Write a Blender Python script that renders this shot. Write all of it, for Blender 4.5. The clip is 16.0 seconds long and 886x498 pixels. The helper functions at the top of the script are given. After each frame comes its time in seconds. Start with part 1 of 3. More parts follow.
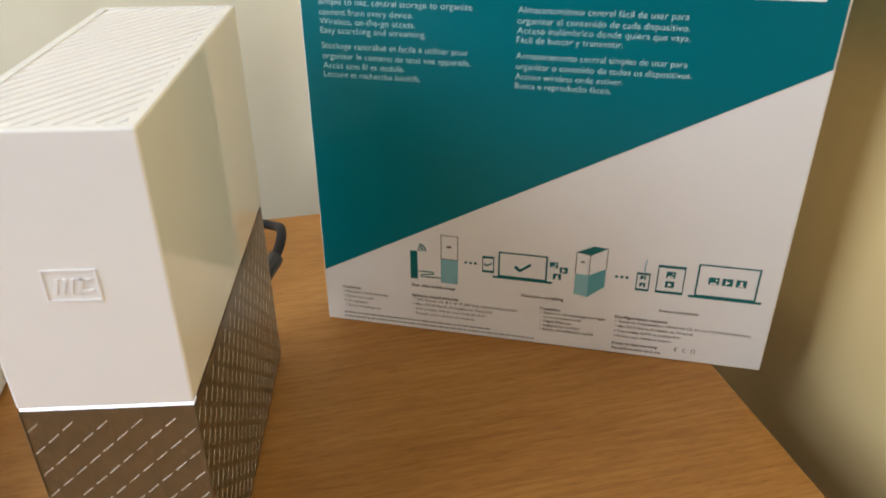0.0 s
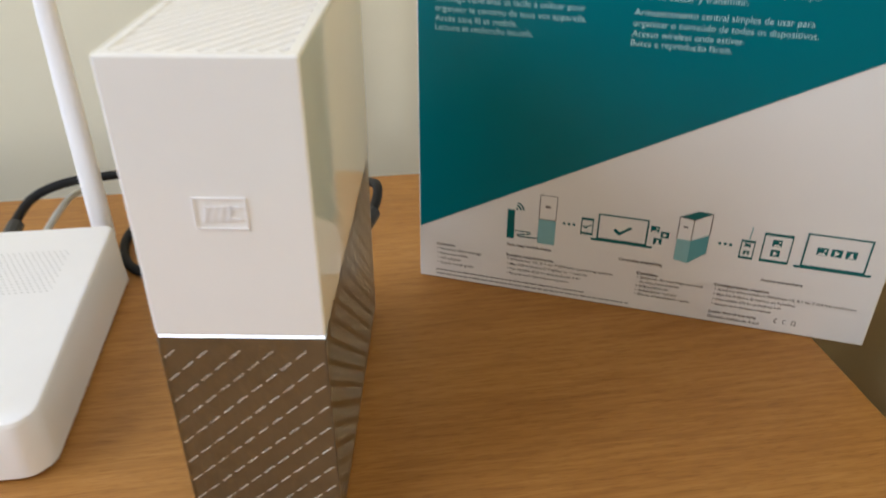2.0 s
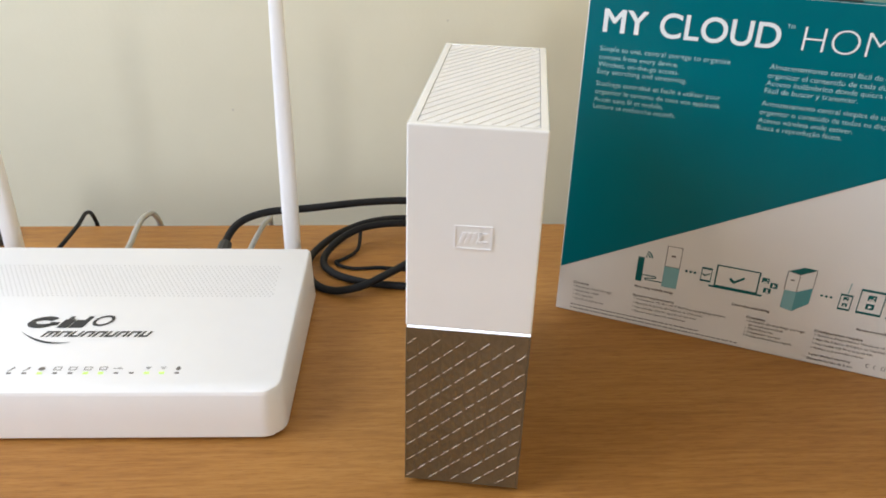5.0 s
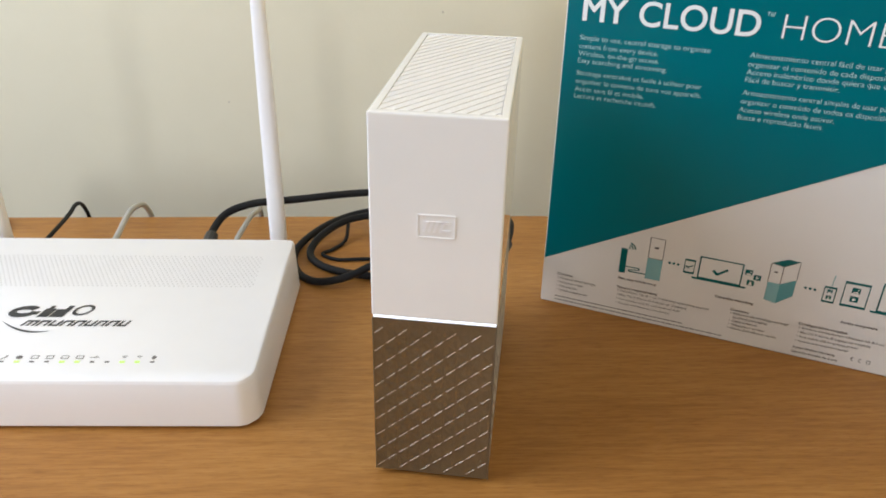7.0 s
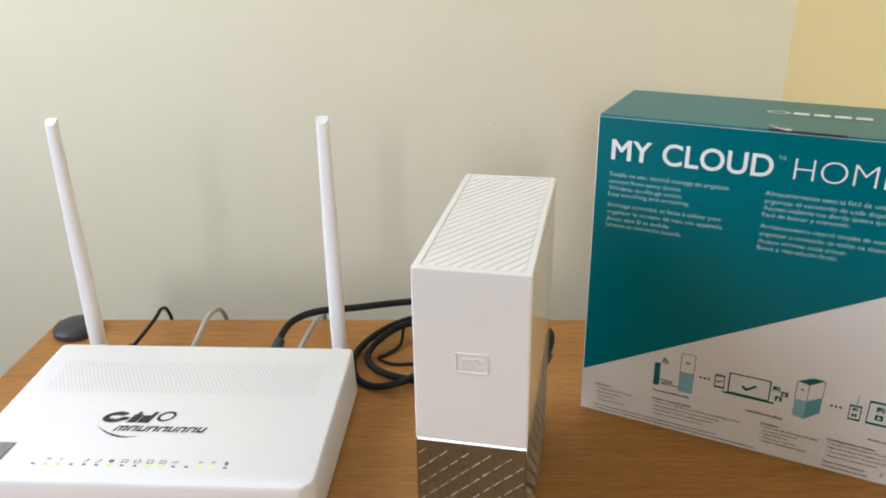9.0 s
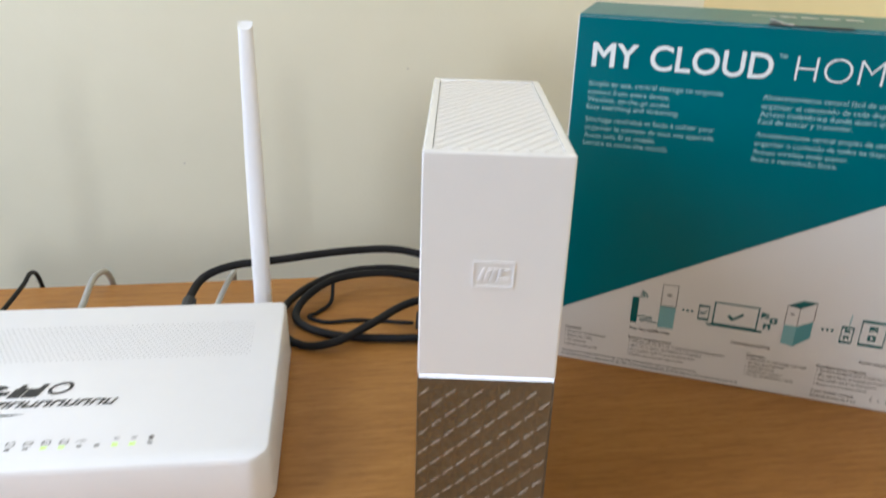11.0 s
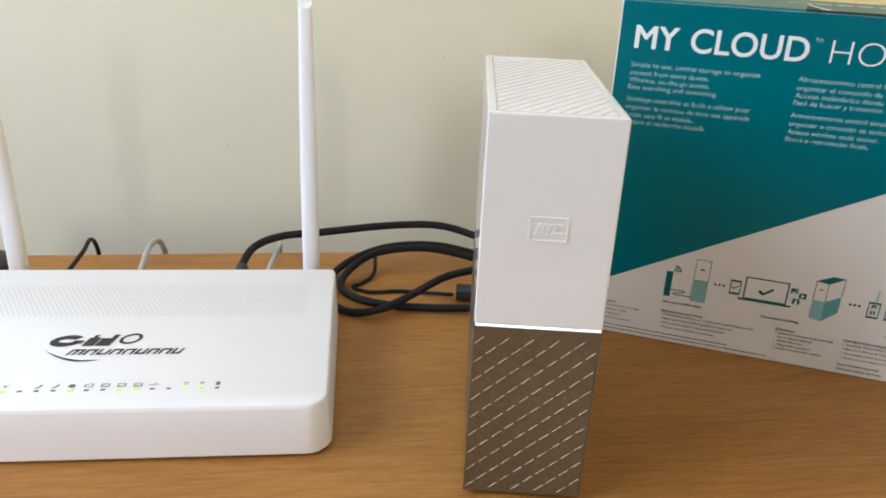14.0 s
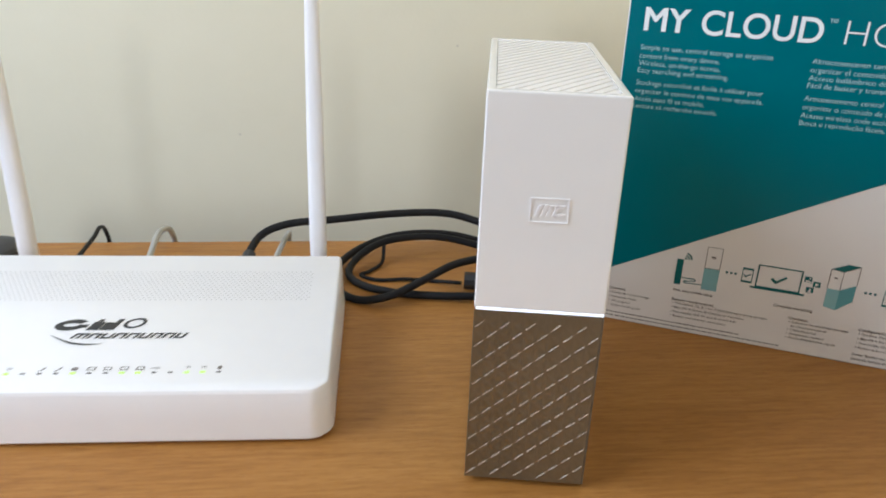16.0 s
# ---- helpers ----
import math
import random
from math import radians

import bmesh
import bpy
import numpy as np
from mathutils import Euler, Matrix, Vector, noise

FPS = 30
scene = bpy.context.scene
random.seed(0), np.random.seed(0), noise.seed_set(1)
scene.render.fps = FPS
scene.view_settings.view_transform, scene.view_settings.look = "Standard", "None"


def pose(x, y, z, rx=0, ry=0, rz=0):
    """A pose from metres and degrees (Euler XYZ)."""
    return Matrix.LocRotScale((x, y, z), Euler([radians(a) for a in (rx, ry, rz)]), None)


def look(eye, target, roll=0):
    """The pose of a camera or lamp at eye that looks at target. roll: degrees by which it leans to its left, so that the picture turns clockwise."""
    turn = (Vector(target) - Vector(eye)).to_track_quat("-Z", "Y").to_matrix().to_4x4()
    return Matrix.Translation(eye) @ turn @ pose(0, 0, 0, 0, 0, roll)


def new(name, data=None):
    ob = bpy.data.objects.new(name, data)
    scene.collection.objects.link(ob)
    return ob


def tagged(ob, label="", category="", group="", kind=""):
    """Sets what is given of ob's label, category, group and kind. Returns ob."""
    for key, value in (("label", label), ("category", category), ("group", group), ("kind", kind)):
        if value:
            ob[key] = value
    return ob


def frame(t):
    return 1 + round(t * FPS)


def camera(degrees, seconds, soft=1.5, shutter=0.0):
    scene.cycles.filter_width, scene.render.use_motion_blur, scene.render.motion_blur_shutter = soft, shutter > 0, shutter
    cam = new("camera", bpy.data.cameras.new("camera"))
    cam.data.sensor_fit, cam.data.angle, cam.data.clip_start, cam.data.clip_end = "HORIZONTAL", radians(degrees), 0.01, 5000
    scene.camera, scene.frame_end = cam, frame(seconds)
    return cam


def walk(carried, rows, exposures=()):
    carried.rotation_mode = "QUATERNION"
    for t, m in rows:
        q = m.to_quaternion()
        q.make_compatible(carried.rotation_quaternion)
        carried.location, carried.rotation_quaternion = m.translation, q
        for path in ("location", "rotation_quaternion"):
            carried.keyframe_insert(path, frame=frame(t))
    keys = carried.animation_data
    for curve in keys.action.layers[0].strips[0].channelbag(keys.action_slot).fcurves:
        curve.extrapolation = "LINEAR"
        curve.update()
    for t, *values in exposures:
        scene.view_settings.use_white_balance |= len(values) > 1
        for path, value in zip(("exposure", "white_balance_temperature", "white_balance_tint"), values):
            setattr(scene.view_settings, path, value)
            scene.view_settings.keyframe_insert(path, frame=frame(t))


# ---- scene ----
cam = camera(60.01, 16.0, 1.8, 0.5)
PATH = [
    (0, (0.0293, -0.0006, 1.0072), (0.2255, 0.8448, 0.5104), -0.31),
    (0.5, (0.0272, 0.0074, 0.9911), (0.2147, 0.8485, 0.4839), 0.87),
    (1, (0.0327, 0.0134, 0.9805), (0.1985, 0.8509, 0.4599), 0.93),
    (1.5, (0.0278, 0.0169, 0.9765), (0.1815, 0.8496, 0.4446), 0.64),
    (2, (-0.0005, -0.0007, 0.9975), (0.1383, 0.8421, 0.4776), 0.21),
    (2.5, (-0.0067, -0.0217, 1.0151), (0.1346, 0.8357, 0.5203), 0.75),
    (3, (-0.0133, -0.0261, 1.0012), (0.1330, 0.8326, 0.5100), 1.58),
    (3.5, (-0.0225, -0.0381, 1.0133), (0.1158, 0.8256, 0.5287), 1.99),
    (4, (-0.0611, -0.0625, 1.0297), (0.0403, 0.8145, 0.5600), 2.11),
    (4.2, (-0.0702, -0.0668, 1.0279), (0.0131, 0.8166, 0.5668), 1.53),
    (6.5, (-0.0534, -0.0805, 1.0322), (0.0081, 0.8069, 0.5753), 1.60),
    (7, (-0.0462, -0.0767, 1.0269), (0.0044, 0.8072, 0.5620), 1.24),
    (7.5, (-0.0334, -0.0955, 1.0476), (-0.0001, 0.7929, 0.5897), 1.29),
    (8, (-0.0088, -0.1165, 1.0663), (-0.0357, 0.7890, 0.6429), 0.92),
    (8.5, (-0.0044, -0.1164, 1.0768), (-0.0651, 0.7956, 0.6711), -0.21),
    (8.7, (-0.0155, -0.1139, 1.0786), (-0.0684, 0.8024, 0.6816), -0.67),
    (10.8, (-0.0858, -0.0412, 1.0202), (0.0551, 0.8794, 0.6560), 3.04),
    (11, (-0.0968, -0.0521, 1.0092), (0.0580, 0.8574, 0.6233), 1.93),
    (11.5, (-0.1012, -0.0740, 0.9991), (0.0444, 0.8345, 0.6072), 1.09),
    (12, (-0.0965, -0.0912, 1.0102), (0.0333, 0.8281, 0.6385), 0.78),
    (12.5, (-0.0964, -0.0891, 1.0031), (0.0292, 0.8318, 0.6342), 0.64),
    (13, (-0.1206, -0.0755, 0.9963), (0.0070, 0.8396, 0.6139), 1.51),
    (13.5, (-0.1235, -0.0719, 0.9897), (0.0142, 0.8395, 0.6019), 2.63),
    (14, (-0.1189, -0.0786, 1.0006), (0.0166, 0.8339, 0.6148), 2.73),
    (14.5, (-0.1102, -0.0722, 0.9959), (0.0261, 0.8425, 0.6156), 2.85),
    (15, (-0.1066, -0.0562, 0.9867), (0.0270, 0.8562, 0.5999), 3.06),
    (15.5, (-0.1028, -0.0479, 0.9909), (0.0229, 0.8605, 0.5922), 2.88),
    (16, (-0.1097, -0.0776, 0.9937), (-0.0003, 0.8359, 0.6020), 2.26),
]
walk(cam, [(t, look(eye, target, roll)) for t, eye, target, roll in PATH],
     exposures=[(0.0, -0.02, 6150, 9), (0.5, 0.0, 6400, 10), (1.0, 0.06, 6400, 10), (1.5, 0.18, 6350, 10), (2.0, -0.08, 6000, 9), (2.5, -0.14, 6050, 9), (3.0, -0.08, 6200, 9), (4.0, -0.06, 6000, 9), (7.0, -0.06, 6000, 9), (8.5, -0.15, 5980, 9),
                (10.8, -0.10, 5720, 8), (12.0, -0.08, 5700, 8), (13.5, -0.13, 5840, 9), (14.5, -0.11, 5760, 8), (16.0, -0.11, 5700, 8)])

# ---- world and light ----
world = bpy.data.worlds.new("sky")
scene.world = world
world.use_nodes = True
wn = world.node_tree
sky = wn.nodes.new("ShaderNodeTexSky")
sky.sky_type = "NISHITA"
sky.sun_disc = False
sky.sun_elevation, sky.sun_rotation = radians(50), radians(20)
wn.nodes["Background"].inputs["Strength"].default_value = 0.05
wn.links.new(sky.outputs["Color"], wn.nodes["Background"].inputs["Color"])

# west wall is unseen, set close so its window light falls off steeply
ROOM_W, ROOM_E, ROOM_S, ROOM_N, ROOM_H = -1.12, 0.308, -3.40, 0.74, 2.50
# window openings: middle along the wall, middle height, width, height
WEST = (0.02, 1.58, 0.90, 1.05)
SOUTH = (-0.32, 1.90, 0.44, 0.80)
WEST_LIGHT, SOUTH_LIGHT = 24.5, 28.5


def area_lamp(name, m, sx, sy, power, colour):
    lamp = bpy.data.lights.new(name, "AREA")
    lamp.shape, lamp.size, lamp.size_y, lamp.energy, lamp.color = "RECTANGLE", sx, sy, power, colour
    ob = new(name, lamp)
    ob.matrix_world = m
    return ob


area_lamp("west_daylight", pose(ROOM_W - 0.02, WEST[0], WEST[1], 90, 0, -90), WEST[2] - 0.06, WEST[3] - 0.06, WEST_LIGHT, (0.855, 0.91, 1.0))
area_lamp("south_daylight", pose(SOUTH[0], ROOM_S - 0.02, SOUTH[1], 90, 0, 0), SOUTH[2] - 0.06, SOUTH[3] - 0.06, SOUTH_LIGHT, (0.98, 0.96, 0.955))


# ---- materials ----
def material(name, colour, rough=0.5, metal=0.0, emit=None, power=0.0):
    m = bpy.data.materials.new(name)
    m.use_nodes = True
    p = m.node_tree.nodes["Principled BSDF"]
    p.inputs["Base Color"].default_value = (*colour, 1)
    p.inputs["Roughness"].default_value = rough
    p.inputs["Metallic"].default_value = metal
    if emit:
        p.inputs["Emission Color"].default_value = (*emit, 1)
        p.inputs["Emission Strength"].default_value = power
    return m


def nodes_of(m):
    t = m.node_tree
    return t, t.nodes, t.links, t.nodes["Principled BSDF"]


def mottled(name, a, b, rough, scale, bump_scale=0.0, bump=0.0, metal=0.0, rough_spread=0.0, stretch=(1, 1, 1)):
    """A surface that wanders between two colours at two scales, with fine relief."""
    m = material(name, a, rough, metal)
    t, n, l, p = nodes_of(m)
    where = n.new("ShaderNodeTexCoord")
    fit = n.new("ShaderNodeMapping")
    fit.inputs["Scale"].default_value = stretch
    l.new(where.outputs["Object"], fit.inputs["Vector"])
    big, small = n.new("ShaderNodeTexNoise"), n.new("ShaderNodeTexNoise")
    big.inputs["Scale"].default_value, small.inputs["Scale"].default_value = scale, scale * 9
    big.inputs["Detail"].default_value = small.inputs["Detail"].default_value = 4
    for tex in (big, small):
        l.new(fit.outputs["Vector"], tex.inputs["Vector"])
    both = n.new("ShaderNodeMix")
    both.inputs["Factor"].default_value = 0.4
    l.new(big.outputs["Fac"], both.inputs["A"])
    l.new(small.outputs["Fac"], both.inputs["B"])
    ramp = n.new("ShaderNodeValToRGB")
    ramp.color_ramp.elements[0].position, ramp.color_ramp.elements[1].position = 0.34, 0.66
    ramp.color_ramp.elements[0].color, ramp.color_ramp.elements[1].color = (*a, 1), (*b, 1)
    l.new(both.outputs["Result"], ramp.inputs["Fac"])
    l.new(ramp.outputs["Color"], p.inputs["Base Color"])
    if rough_spread:
        span = n.new("ShaderNodeMapRange")
        span.inputs["To Min"].default_value, span.inputs["To Max"].default_value = rough - rough_spread, rough + rough_spread
        l.new(both.outputs["Result"], span.inputs["Value"])
        l.new(span.outputs["Result"], p.inputs["Roughness"])
    if bump:
        fine = n.new("ShaderNodeTexNoise")
        fine.inputs["Scale"].default_value, fine.inputs["Detail"].default_value = bump_scale, 3
        l.new(where.outputs["Object"], fine.inputs["Vector"])
        relief = n.new("ShaderNodeBump")
        relief.inputs["Strength"].default_value, relief.inputs["Distance"].default_value = bump, 0.001
        l.new(fine.outputs["Fac"], relief.inputs["Height"])
        l.new(relief.outputs["Normal"], p.inputs["Normal"])
    return m


def wood_material(name, dark, mid, light, rough):
    """Oak-look laminate: long streaks and short pores along x."""
    m = material(name, mid, rough)
    t, n, l, p = nodes_of(m)
    where = n.new("ShaderNodeTexCoord")

    def streak(scale, size, detail, warp):
        fit = n.new("ShaderNodeMapping")
        fit.inputs["Scale"].default_value = scale
        l.new(where.outputs["Object"], fit.inputs["Vector"])
        tex = n.new("ShaderNodeTexNoise")
        tex.inputs["Scale"].default_value, tex.inputs["Detail"].default_value = size, detail
        tex.inputs["Distortion"].default_value = warp
        l.new(fit.outputs["Vector"], tex.inputs["Vector"])
        return tex.outputs["Fac"]

    broad = streak((1.2, 11, 1), 3.0, 4, 0.5)
    fine = streak((11, 150, 1), 3.0, 3, 0.35)
    pores = streak((42, 430, 1), 3.0, 2, 0.3)
    mix = n.new("ShaderNodeMix")
    mix.inputs["Factor"].default_value = 0.68
    l.new(broad, mix.inputs["A"])
    l.new(fine, mix.inputs["B"])
    ramp = n.new("ShaderNodeValToRGB")
    e = ramp.color_ramp.elements
    e[0].position, e[1].position = 0.33, 0.68
    e[0].color, e[1].color = (*dark, 1), (*light, 1)
    half = e.new(0.5)
    half.color = (*mid, 1)
    l.new(mix.outputs["Result"], ramp.inputs["Fac"])
    cut = n.new("ShaderNodeValToRGB")
    cut.color_ramp.elements[0].position, cut.color_ramp.elements[1].position = 0.36, 0.46
    cut.color_ramp.elements[0].color, cut.color_ramp.elements[1].color = (0.76, 0.68, 0.60, 1), (1, 1, 1, 1)
    l.new(pores, cut.inputs["Fac"])
    mul = n.new("ShaderNodeMix")
    mul.data_type, mul.blend_type = "RGBA", "MULTIPLY"
    mul.inputs["Factor"].default_value = 0.6
    l.new(ramp.outputs["Color"], mul.inputs["A"])
    l.new(cut.outputs["Color"], mul.inputs["B"])
    l.new(mul.outputs["Result"], p.inputs["Base Color"])
    p.inputs["Specular IOR Level"].default_value = 0.35
    relief = n.new("ShaderNodeBump")
    relief.inputs["Strength"].default_value, relief.inputs["Distance"].default_value = 0.35, 0.0004
    l.new(pores, relief.inputs["Height"])
    l.new(relief.outputs["Normal"], p.inputs["Normal"])
    span = n.new("ShaderNodeMapRange")
    span.inputs["To Min"].default_value, span.inputs["To Max"].default_value = rough - 0.06, rough + 0.1
    l.new(fine, span.inputs["Value"])
    l.new(span.outputs["Result"], p.inputs["Roughness"])
    return m


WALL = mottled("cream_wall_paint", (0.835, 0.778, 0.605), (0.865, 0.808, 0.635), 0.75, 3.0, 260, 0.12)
# cream pushed to yellow: warm bounce light by the corner, put into the colour
EAST_WARM = mottled("cream_wall_warm_bounce", (0.75, 0.58, 0.27), (0.79, 0.615, 0.30), 0.75, 3.0, 260, 0.12)
# unseen far walls and ceiling, and the floor, kept dark to cut bounce light
FAR_WALL = mottled("low_bounce_unseen_wall", (0.13, 0.115, 0.095), (0.17, 0.15, 0.125), 0.75, 3.0, 260, 0.12)
CEILING = mottled("low_bounce_unseen_ceiling", (0.36, 0.36, 0.365), (0.41, 0.41, 0.415), 0.85, 2.0, 200, 0.1)
FLOOR = mottled("grey_brown_floor_tile", (0.11, 0.085, 0.065), (0.16, 0.125, 0.095), 0.4, 2.0, 90, 0.1)
OAK = wood_material("oak_laminate", (0.315, 0.132, 0.0275), (0.395, 0.177, 0.0385), (0.455, 0.221, 0.056), 0.47)
OAK_EDGE = wood_material("oak_edge_band", (0.20, 0.10, 0.04), (0.28, 0.15, 0.06), (0.34, 0.19, 0.08), 0.45)
GLOSS_WHITE = mottled("gloss_white_plastic", (0.88, 0.853, 0.832), (0.90, 0.873, 0.852), 0.05, 9, 900, 0.008, rough_spread=0.015)
SATIN_WHITE = mottled("satin_white_plastic", (0.875, 0.85, 0.852), (0.90, 0.876, 0.878), 0.38, 8, 1500, 0.06, rough_spread=0.05)
VENT_FLOOR = mottled("pale_grey_vent_mesh", (0.86, 0.86, 0.875), (0.89, 0.89, 0.90), 0.6, 20)
PEWTER = mottled("pewter_textured_plastic", (0.242, 0.234, 0.186), (0.292, 0.282, 0.228), 0.30, 14, 1500, 0.10, metal=0.88, rough_spread=0.05)
# near-white, barely metallic: the ridges' glint is put into the base colour
RIDGE = mottled("pale_glint_ridge", (0.87, 0.83, 0.75), (0.91, 0.87, 0.79), 0.38, 30, metal=0.05)
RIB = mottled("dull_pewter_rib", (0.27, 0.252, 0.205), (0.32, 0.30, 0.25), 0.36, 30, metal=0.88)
STATUS = material("white_status_light", (0.9, 0.92, 1.0), 0.4, 0, (0.86, 0.91, 1.0), 1.1)
TEAL = mottled("glossy_teal_print", (0.0, 0.128, 0.156), (0.0, 0.138, 0.168), 0.30, 5, 700, 0.01, rough_spread=0.02)
TEAL.node_tree.nodes["Principled BSDF"].inputs["Specular IOR Level"].default_value = 0.3
TEAL_LID = mottled("teal_lid_print", (0.0, 0.150, 0.170), (0.0, 0.162, 0.184), 0.35, 5, 700, 0.04)
CARD = mottled("glossy_white_card", (0.73, 0.695, 0.665), (0.75, 0.715, 0.685), 0.30, 5, 700, 0.01)
INK_WHITE = material("white_ink", (0.80, 0.82, 0.82), 0.3)
INK_PALE = material("pale_teal_ink", (0.47, 0.66, 0.67), 0.3)
INK_TEAL = material("dark_teal_ink", (0.0, 0.115, 0.115), 0.3)
INK_MID = material("mid_teal_ink", (0.10, 0.30, 0.32), 0.3)
INK_LIGHT = material("light_teal_ink", (0.22, 0.42, 0.44), 0.3)
INK_GREY = material("dark_grey_ink", (0.17, 0.15, 0.14), 0.35)
INK_BLACK = material("black_ink", (0.02, 0.02, 0.023), 0.4)
SLOT = material("dark_card_slot", (0.03, 0.03, 0.03), 0.8)
RUBBER = mottled("black_cable_rubber", (0.008, 0.008, 0.009), (0.016, 0.015, 0.015), 0.6, 40, 900, 0.08)
RUBBER.node_tree.nodes["Principled BSDF"].inputs["Specular IOR Level"].default_value = 0.22
GREY_CABLE = mottled("grey_cable_rubber", (0.40, 0.39, 0.36), (0.48, 0.47, 0.44), 0.5, 40)
BLACK_PLASTIC = mottled("black_plastic", (0.022, 0.022, 0.024), (0.035, 0.034, 0.035), 0.42, 30, 700, 0.08)
DARK_GREY = mottled("dark_grey_plastic", (0.028, 0.028, 0.031), (0.045, 0.045, 0.048), 0.5, 30, 700, 0.1)
DOT_GREY = material("grille_hole_grey", (0.66, 0.64, 0.63), 0.7)
LED_GREEN = material("green_led", (0.55, 0.85, 0.2), 0.4, 0, (0.75, 1.0, 0.10), 0.3)
STICKER = mottled("grey_sticker", (0.17, 0.18, 0.18), (0.30, 0.31, 0.31), 0.4, 300)
FRAME_WHITE = mottled("white_window_paint", (0.78, 0.78, 0.76), (0.82, 0.82, 0.80), 0.45, 6)
GLASS = bpy.data.materials.new("window_glass")
GLASS.use_nodes = True
GLASS.node_tree.nodes["Principled BSDF"].inputs["Transmission Weight"].default_value = 1.0
GLASS.node_tree.nodes["Principled BSDF"].inputs["Roughness"].default_value = 0.0


# ---- building helpers ----
def finish(name, bm, mat, smooth=False):
    me = bpy.data.meshes.new(name)
    bm.normal_update()
    bm.to_mesh(me)
    bm.free()
    me.materials.append(mat)
    for f in me.polygons:
        f.use_smooth = smooth
    if smooth:
        me.set_sharp_from_angle(angle=radians(32))
    return me


def part(name, bm, mat, parent, label="", smooth=False):
    """One mesh object under a thing or a part, in the thing's own coordinates."""
    ob = new(name, finish(name, bm, mat, smooth))
    ob.parent = parent
    return tagged(ob, label)


def thing(name, m, label, category, group="", kind=""):
    ob = new(name)
    ob.empty_display_size = 0.02
    ob.matrix_world = m
    return tagged(ob, label, category, group, kind)


def solid(name, bm, mat, label, category="", kind="structure"):
    return tagged(new(name, finish(name, bm, mat)), label, category, "", kind)


def box_into(bm, x0, x1, y0, y1, z0, z1, bevel=0.0, segments=2):
    made = bmesh.ops.create_cube(bm, size=1)["verts"]
    for v in made:
        v.co = ((x0 + x1) / 2 + v.co.x * (x1 - x0), (y0 + y1) / 2 + v.co.y * (y1 - y0), (z0 + z1) / 2 + v.co.z * (z1 - z0))
    if bevel:
        edges = list({e for v in made for e in v.link_edges})
        bmesh.ops.bevel(bm, geom=edges, offset=bevel, segments=segments, affect="EDGES", profile=0.6)
    return bm


def block(x0, x1, y0, y1, z0, z1, bevel=0.0, segments=2):
    return box_into(bmesh.new(), x0, x1, y0, y1, z0, z1, bevel, segments)


def skin(bm, rings, close_ends=True):
    """Quads between closed rings of points, ends capped."""
    made = [[bm.verts.new(p) for p in ring] for ring in rings]
    n = len(made[0])
    for a, b in zip(made, made[1:]):
        for i in range(n):
            bm.faces.new((a[i], a[(i + 1) % n], b[(i + 1) % n], b[i]))
    if close_ends:
        bm.faces.new(list(reversed(made[0])))
        bm.faces.new(made[-1])
    return bm


def tube(points, radius, sides=12, steps=8):
    """A round cord along a smooth curve through the points, capped."""
    pts = [Vector(p) for p in points]
    ext = [pts[0] * 2 - pts[1], *pts, pts[-1] * 2 - pts[-2]]
    line = []
    for i in range(1, len(ext) - 2):
        p0, p1, p2, p3 = ext[i - 1 : i + 3]
        for k in range(steps):
            s = k / steps
            line.append(0.5 * (2 * p1 + (p2 - p0) * s + (2 * p0 - 5 * p1 + 4 * p2 - p3) * s * s + (3 * p1 - p0 - 3 * p2 + p3) * s ** 3))
    line.append(pts[-1])
    bm, rings, side = bmesh.new(), [], None
    for i, p in enumerate(line):
        way = (line[min(i + 1, len(line) - 1)] - line[max(i - 1, 0)]).normalized()
        if side is None:
            side = way.orthogonal().normalized()
        side = (side - way * side.dot(way)).normalized()
        up = way.cross(side)
        rings.append([p + radius * (math.cos(a) * side + math.sin(a) * up) for a in (2 * math.pi * k / sides for k in range(sides))])
    return skin(bm, rings)


def lathe(profile, sides=28, centre=(0, 0)):
    """A turned shape from (radius, z) pairs."""
    rings = [[(centre[0] + r * math.cos(2 * math.pi * k / sides), centre[1] + r * math.sin(2 * math.pi * k / sides), z) for k in range(sides)] for r, z in profile]
    return skin(bmesh.new(), rings)


# ---- the room ----
T = 0.12
solid("floor", block(ROOM_W - T, ROOM_E + T, ROOM_S - T, ROOM_N + T, -0.1, 0), FLOOR, "grey-brown tiled floor", "floor")
solid("ceiling", block(ROOM_W - T, ROOM_E + T, ROOM_S - T, ROOM_N + T, ROOM_H, ROOM_H + 0.1), CEILING, "unseen ceiling, darkened to cut bounce light", "ceiling")
solid("wall_north", block(ROOM_W, ROOM_E, ROOM_N, ROOM_N + T, 0, ROOM_H), WALL, "cream painted wall behind the desk", "wall")
solid("wall_east", block(ROOM_E, ROOM_E + T, ROOM_S, ROOM_N + T, 0, ROOM_H), EAST_WARM, "yellow-cream side wall beside the desk, warm bounce put into its colour", "wall")


def holed_wall(name, a0, a1, hole, place, label):
    """A wall with one window opening through it; place() turns (along, height) ranges into box limits."""
    mid_, zz, w_, h_ = hole
    bm = bmesh.new()
    for p0, p1, q0, q1 in ((a0, mid_ - w_ / 2, 0, ROOM_H), (mid_ + w_ / 2, a1, 0, ROOM_H), (mid_ - w_ / 2, mid_ + w_ / 2, 0, zz - h_ / 2), (mid_ - w_ / 2, mid_ + w_ / 2, zz + h_ / 2, ROOM_H)):
        box_into(bm, *place(p0, p1), q0, q1)
    return solid(name, bm, FAR_WALL, label, "wall")


